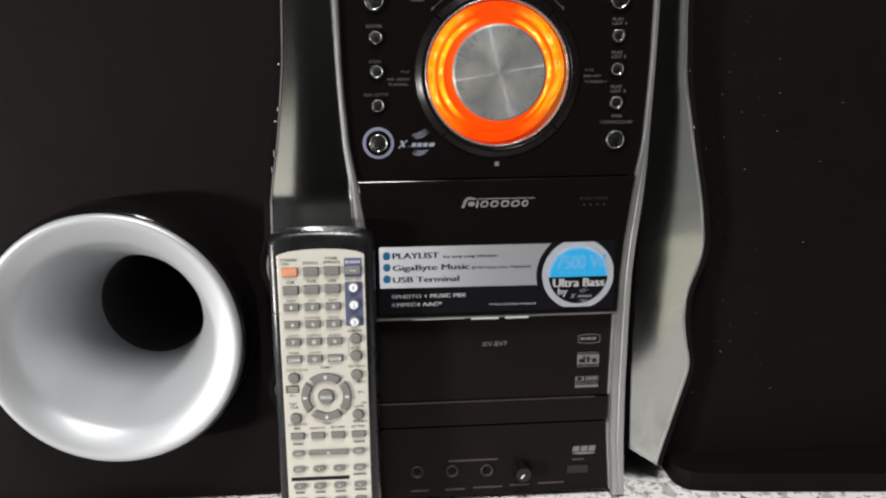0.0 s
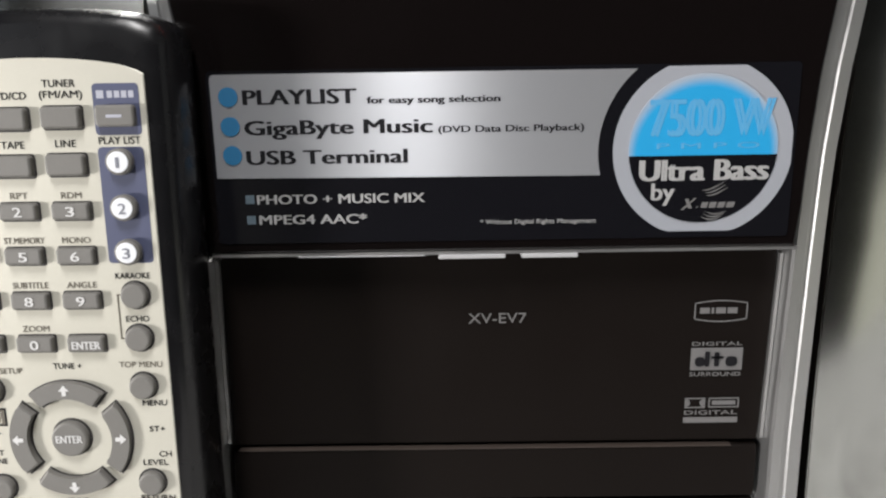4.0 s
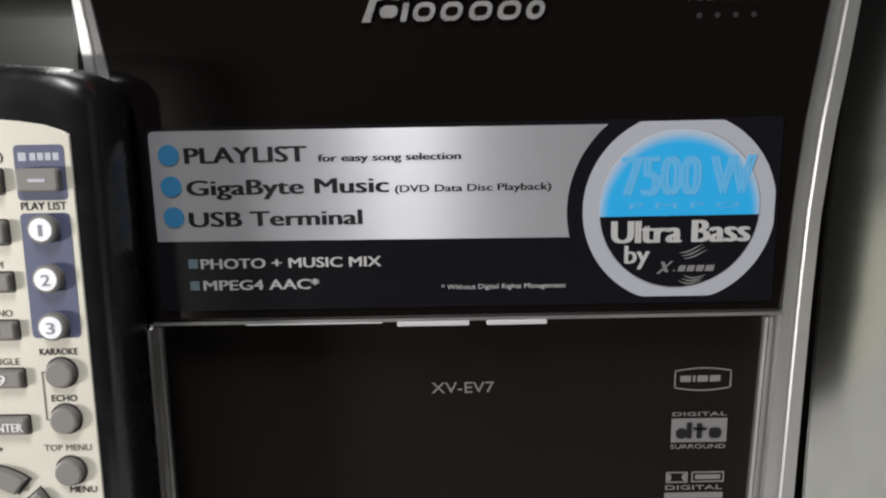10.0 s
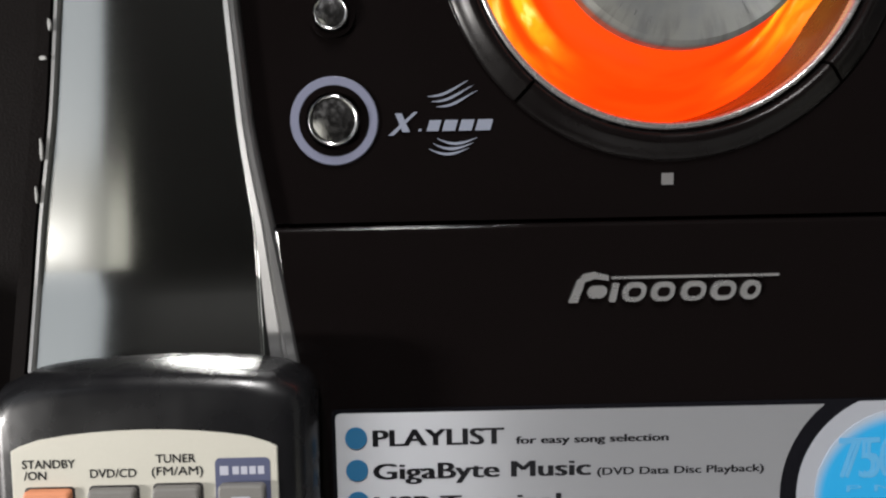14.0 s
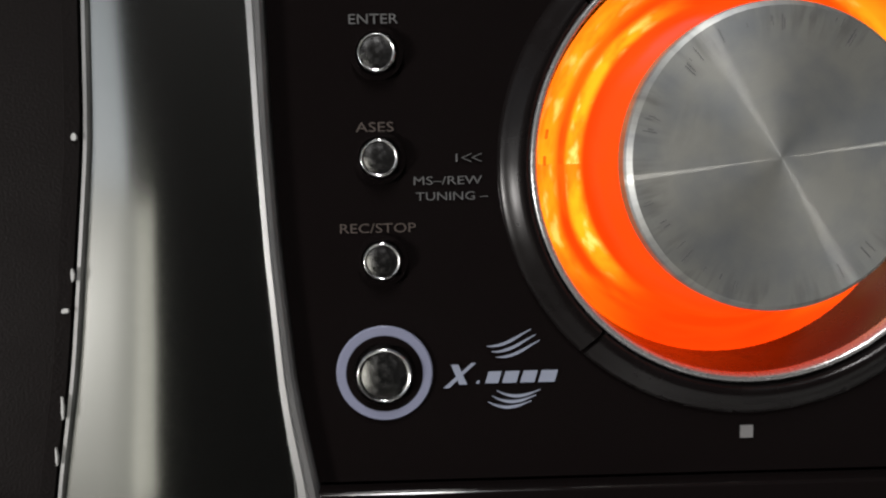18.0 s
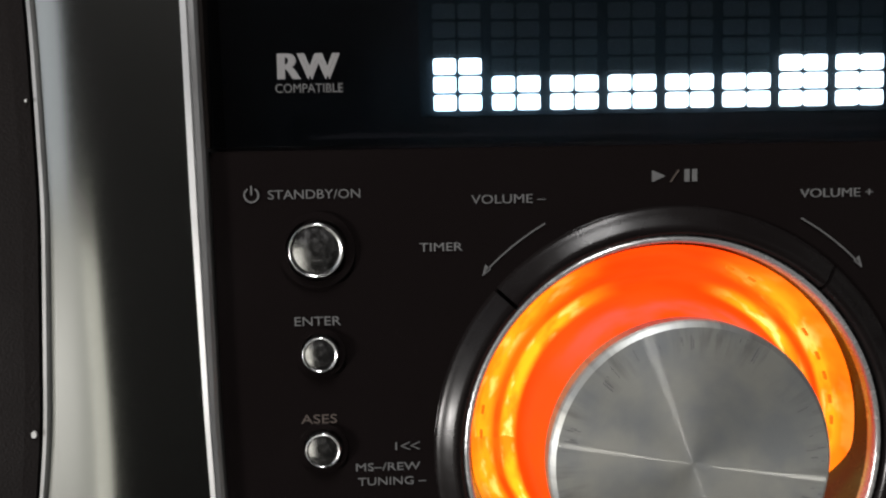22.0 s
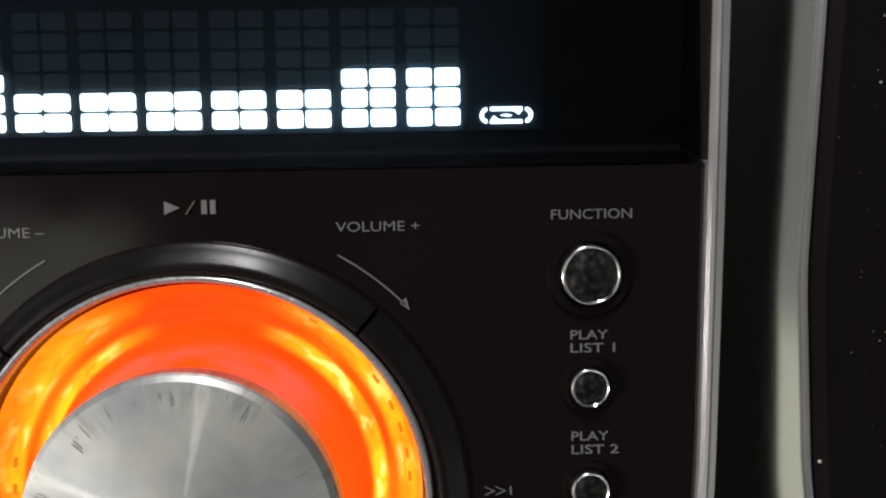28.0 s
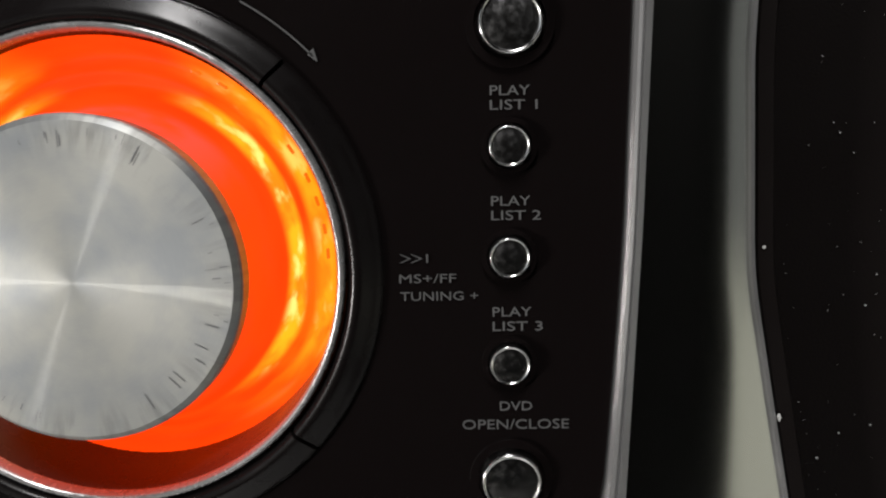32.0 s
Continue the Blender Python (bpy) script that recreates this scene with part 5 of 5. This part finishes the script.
for c, z in ((1, 8.5), (2, 8.7), (3, 8.9), (0, -1.4), (1, -1.1), (2, -0.9)):
    x = COLS[c]
    key(rect(x - 4.0, z - 2.2, x + 4.0, z + 2.2, 0.8), KEY_GREY, 1.7)
    if c == 3:
        bar(x - 1.6, z - 0.35, x + 1.6, z + 0.25, KEY_PALE, "key_dash", 1.7)
for text, x, z, w in (("STANDBY", -15.8, 14.2, 9.0), ("/ON", -18.2, 12.2, 3.8), ("DVD/CD", -4.8, 12.4, 7.9), ("TUNER", 6.0, 14.8, 6.8), ("(FM/AM)", 6.2, 12.6, 8.8), ("USB", -15.8, 2.2, 4.0), ("TAPE", -4.8, 2.5, 4.9), ("LINE", 6.2, 2.7, 4.3), ("PLAY LIST", 17.4, 3.2, 8.6)):
    key_print(text, x - w / 2, z, 1.55, PRINT_BLACK, w)
bar(13.5, 12.4, 15.0, 14.0, KEY_PALE, "bass_mark")
for k in range(4):
    bar(15.7 + 1.45 * k, 12.5, 16.8 + 1.45 * k, 13.9, KEY_PALE, "bass_mark")
DIGITS = (("1", "2", "3"), ("4", "5", "6"), ("7", "8", "9"), ("CLEAR", "0", "ENTER"))
OVER = (("PGM", "RPT", "RDM"), ("", "ST.MEMORY", "MONO"), ("AUDIO", "SUBTITLE", "ANGLE"), ("TIMER", "ZOOM", ""))
OVER_W = ((4.4, 3.7, 4.3), (0, 8.6, 6.0), (6.0, 7.6, 6.4), (5.6, 5.8, 0))
for r, z in enumerate((-10.5, -20.0, -29.7, -39.3)):
    for c in range(3):
        x = COLS[c] + 0.15 * (r > 1)
        key(rect(x - 3.9, z - 1.75, x + 3.9, z + 1.75, 0.6), KEY_GREY, 1.6)
        t = DIGITS[r][c]
        w = 0.8 if t == "1" else 1.6 if len(t) == 1 else 5.6
        key_print(t, x - w / 2, z - 1.0, 2.1 if len(t) == 1 else 1.8, PRINT_WHITE, w * 1.08, 1.6, bold=0.14)
        if OVER[r][c]:
            key_print(OVER[r][c], x - OVER_W[r][c] / 2, z + 2.6, 1.4, PRINT_BROWN, OVER_W[r][c])
for t, z in (("1", -0.4), ("2", -9.9), ("3", -19.3)):
    ring = [(math.cos(2 * math.pi * i / 32), math.sin(2 * math.pi * i / 32)) for i in range(32)]
    key([(17.4 + 2.75 * c, z + 2.75 * q) for c, q in ring], KEY_GREY, 1.9, "round play-list key with a white face", False, bevel=0.45)
    part("white_face", prism([((17.4 + 2.2 * c) * MM, (z + 2.2 * q) * MM) for c, q in ring], FACE - 2.1 * MM, FACE - 1.8 * MM, 0.15 * MM), KEY_WHITE, remote, "round white face of the key")
    key_print(t, 17.4 - (0.4 if t == "1" else 0.8), z - 1.15, 2.3, PRINT_GREYBLUE, 0.7 if t == "1" else 1.6, 2.1)


def round_key(x, z, r=2.75):
    key([(x + r * math.cos(2 * math.pi * i / 28), z + r * math.sin(2 * math.pi * i / 28)) for i in range(28)], KEY_GREY, 1.7, well=False)
    part("key_well", prism([(x * MM + (r + 0.5) * MM * math.cos(2 * math.pi * i / 28), z * MM + (r + 0.5) * MM * math.sin(2 * math.pi * i / 28)) for i in range(28)], FACE - 0.06 * MM, FACE + 0.1 * MM), KEY_GAP_SHADE, remote)


for x, z in ((17.7, -28.8), (17.7, -38.3), (17.6, -49.2), (-16.2, -50.0), (-16.2, -73.0), (17.6, -72.0)):
    round_key(x, z)
for t, x, z, w in (("KARAOKE", 17.4, -25.2, 7.4), ("ECHO", 17.6, -34.7, 5.0), ("TOP MENU", 17.3, -45.0, 9.4), ("MENU", 19.6, -53.9, 5.4), ("ST+", 19.6, -60.0, 3.4), ("CH", 20.9, -66.0, 2.7), ("LEVEL", 18.6, -68.0, 5.6), ("RETURN", 18.4, -76.6, 7.6),
                   ("TUNE +", 1.2, -45.2, 6.2), ("TUNE \u2013", 1.0, -77.2, 6.0), ("SYSTEM SETUP", -14.6, -46.2, 11.6), ("ST\u2013", -17.0, -60.6, 3.8), ("TEST", -17.4, -65.4, 4.4), ("TONE", -17.0, -67.4, 4.6), ("SOUND MODE", -15.6, -77.2, 10.4),
                   ("SEC", -15.8, -79.6, 3.6), ("SURROUND", -4.8, -79.6, 8.4), ("FRT SURR", 6.2, -79.6, 7.6), ("EXT PWR", 17.4, -79.6, 7.0)):
    key_print(t, x - w / 2, z, 1.35, PRINT_BROWN if w > 8 else PRINT_BLACK, w)
# echo bracket
for r in ((13.6, -38.4, 13.9, -28.8), (13.6, -28.9, 15.0, -28.6), (13.6, -38.6, 15.0, -38.3)):
    bar(*r, PRINT_BROWN, "bracket_line")
# home box
part("home_box", prism([(x * MM, z * MM) for x, z in rect(-20.9, -58.4, -13.6, -54.2)], FACE - 0.08 * MM, FACE + 0.1 * MM), PRINT_BLACK, remote, "dark printed box")
part("home_box_inside", prism([(x * MM, z * MM) for x, z in rect(-20.5, -58.0, -14.0, -54.6)], FACE - 0.12 * MM, FACE - 0.07 * MM), PRINT_BROWN, remote)
key_print("HOME", -19.6, -56.2, 1.3, REMOTE_FACE, 4.9, 0.08)
key_print("MENU", -19.6, -57.8, 1.3, REMOTE_FACE, 4.9, 0.08)
# direction keys round the centre key
CX, CZ = 0.6, -61.1
for a in (0, 90, 180, 270):
    pts = ring_outline(CX, CZ, 9.4, 13.2, a - 38, a + 38, 14)
    key(pts, KEY_GREY, 1.6, "curved direction key", False, bevel=0.4)
    part("key_well", prism([(x * MM, z * MM) for x, z in ring_outline(CX + 0.1, CZ - 0.1, 9.0, 13.6, a - 40.5, a + 40.5, 14)], FACE - 0.06 * MM, FACE + 0.1 * MM), KEY_GAP_SHADE, remote)
    ca, sa = math.cos(radians(a)), math.sin(radians(a))
    arrow = [(1.3, 0), (0.0, 1.2), (0.0, 0.45), (-1.1, 0.45), (-1.1, -0.45), (0.0, -0.45), (0.0, -1.2)]
    part("arrow_mark", prism([((CX + 11.3 * ca + p * ca - q * sa) * MM, (CZ + 11.3 * sa + p * sa + q * ca) * MM) for p, q in arrow], FACE - 1.72 * MM, FACE - 1.6 * MM), PRINT_WHITE, remote)
round_key(CX, CZ, 4.0)
key_print("ENTER", CX - 2.9, CZ - 0.7, 1.8, PRINT_WHITE, 5.8, 1.7, bold=0.14)
# lower rows
for c in range(4):
    x = COLS[c]
    key(rect(x - 3.6, -84.9, x + 3.6, -81.6, 0.7), KEY_GREY, 1.6)
key(rect(-10.4, -94.5, 12.0, -91.6, 1.2), KEY_GREY, 1.6, "long play key", False)
part("play_mark", prism([(x * MM, z * MM) for x, z in ((0.0, -94.0), (1.8, -93.2), (0.0, -92.4))], FACE - 1.72 * MM, FACE - 1.6 * MM), PRINT_WHITE, remote)
OVAL = [(math.cos(2 * math.pi * i / 20), math.sin(2 * math.pi * i / 20)) for i in range(20)]


def oval_key(x, z, marks=2):
    key([(x + 3.5 * math.copysign(abs(c) ** 0.7, c), z + 1.7 * math.copysign(abs(q) ** 0.8, q)) for c, q in OVAL], KEY_GREY, 1.5, "oval key", False)
    for k in range(marks):
        xa = x - 1.3 + 1.5 * k if marks > 1 else x - 0.7
        part("key_mark", prism([(xa * MM, (z - 0.6) * MM), ((xa + 1.1) * MM, (z - 0.6) * MM), ((xa + 1.1) * MM, (z + 0.6) * MM), (xa * MM, (z + 0.6) * MM)], FACE - 1.62 * MM, FACE - 1.5 * MM), PRINT_BRIGHT, remote)


oval_key(COLS[0], -93.2)
oval_key(COLS[3], -92.8)
for c in range(4):
    oval_key(COLS[c], -102.5, 2 if c in (0, 3) else 1)
bar(-20.4, -109.8, 11.6, -107.6, PRINT_BLACK, "tv_band")
for z in (-112.7, -121.4, -130.0):
    for c in range(4):
        oval_key(COLS[c], z, 1)
for xa, xb, z in ((-18.5, -13.0, -88.6), (14.6, 20.6, -88.4), (13.8, 21.0, -107.6), (-18.4, -13.4, -117.4), (-7.4, -2.0, -117.4), (3.6, 9.2, -117.4), (14.2, 20.8, -116.8)):
    bar(xa, z, xb, z + 1.1, PRINT_BROWN, "small_lettering")

# what is printed on, stuck to or set into a panel belongs to that panel
panels = {ob.name: ob for ob in unit.children}
ON_DOOR = ("sticker_film", "foil_panel", "badge", "blue_bullet", "square_bullet", "maker_mark", "embossed_dot", "door_edge", "door_lip", "hinge_pin")
IN_DISPLAY = ("display_plate", "level_cell", "display_character", "display_point", "display_arrow", "display_tick", "loop_symbol", "speaker_symbol", "level_symbol")
PRINTED = ("lettering", "bass_mark", "power_symbol", "play_symbol", "slash_symbol", "pause_symbol", "skip_symbol", "volume_arrow", "dot_mark",
           "format_mark", "sound_mark", "surround_mark", "disc_mark", "socket_lettering")
for ob in list(unit.children):
    if ob.type != "MESH":
        continue
    corner = ob.matrix_basis @ Vector(ob.bound_box[0])
    if ob.name.startswith(ON_DOOR):
        ob.parent = panels["drop_door"]
    elif ob.name.startswith(IN_DISPLAY):
        ob.parent = panels["display_well"]
    elif ob.name.startswith(PRINTED):
        if corner.z > 0.31:
            ob.parent = panels["display_well" if corner.y > 0.005 else "display_window"]
        elif corner.z > 0.198:
            ob.parent = panels["control_panel"]
        elif corner.z > 0.119:
            ob.parent = panels["drop_door"]
        else:
            ob.parent = panels["model_panel" if corner.z > 0.066 else "socket_panel"]
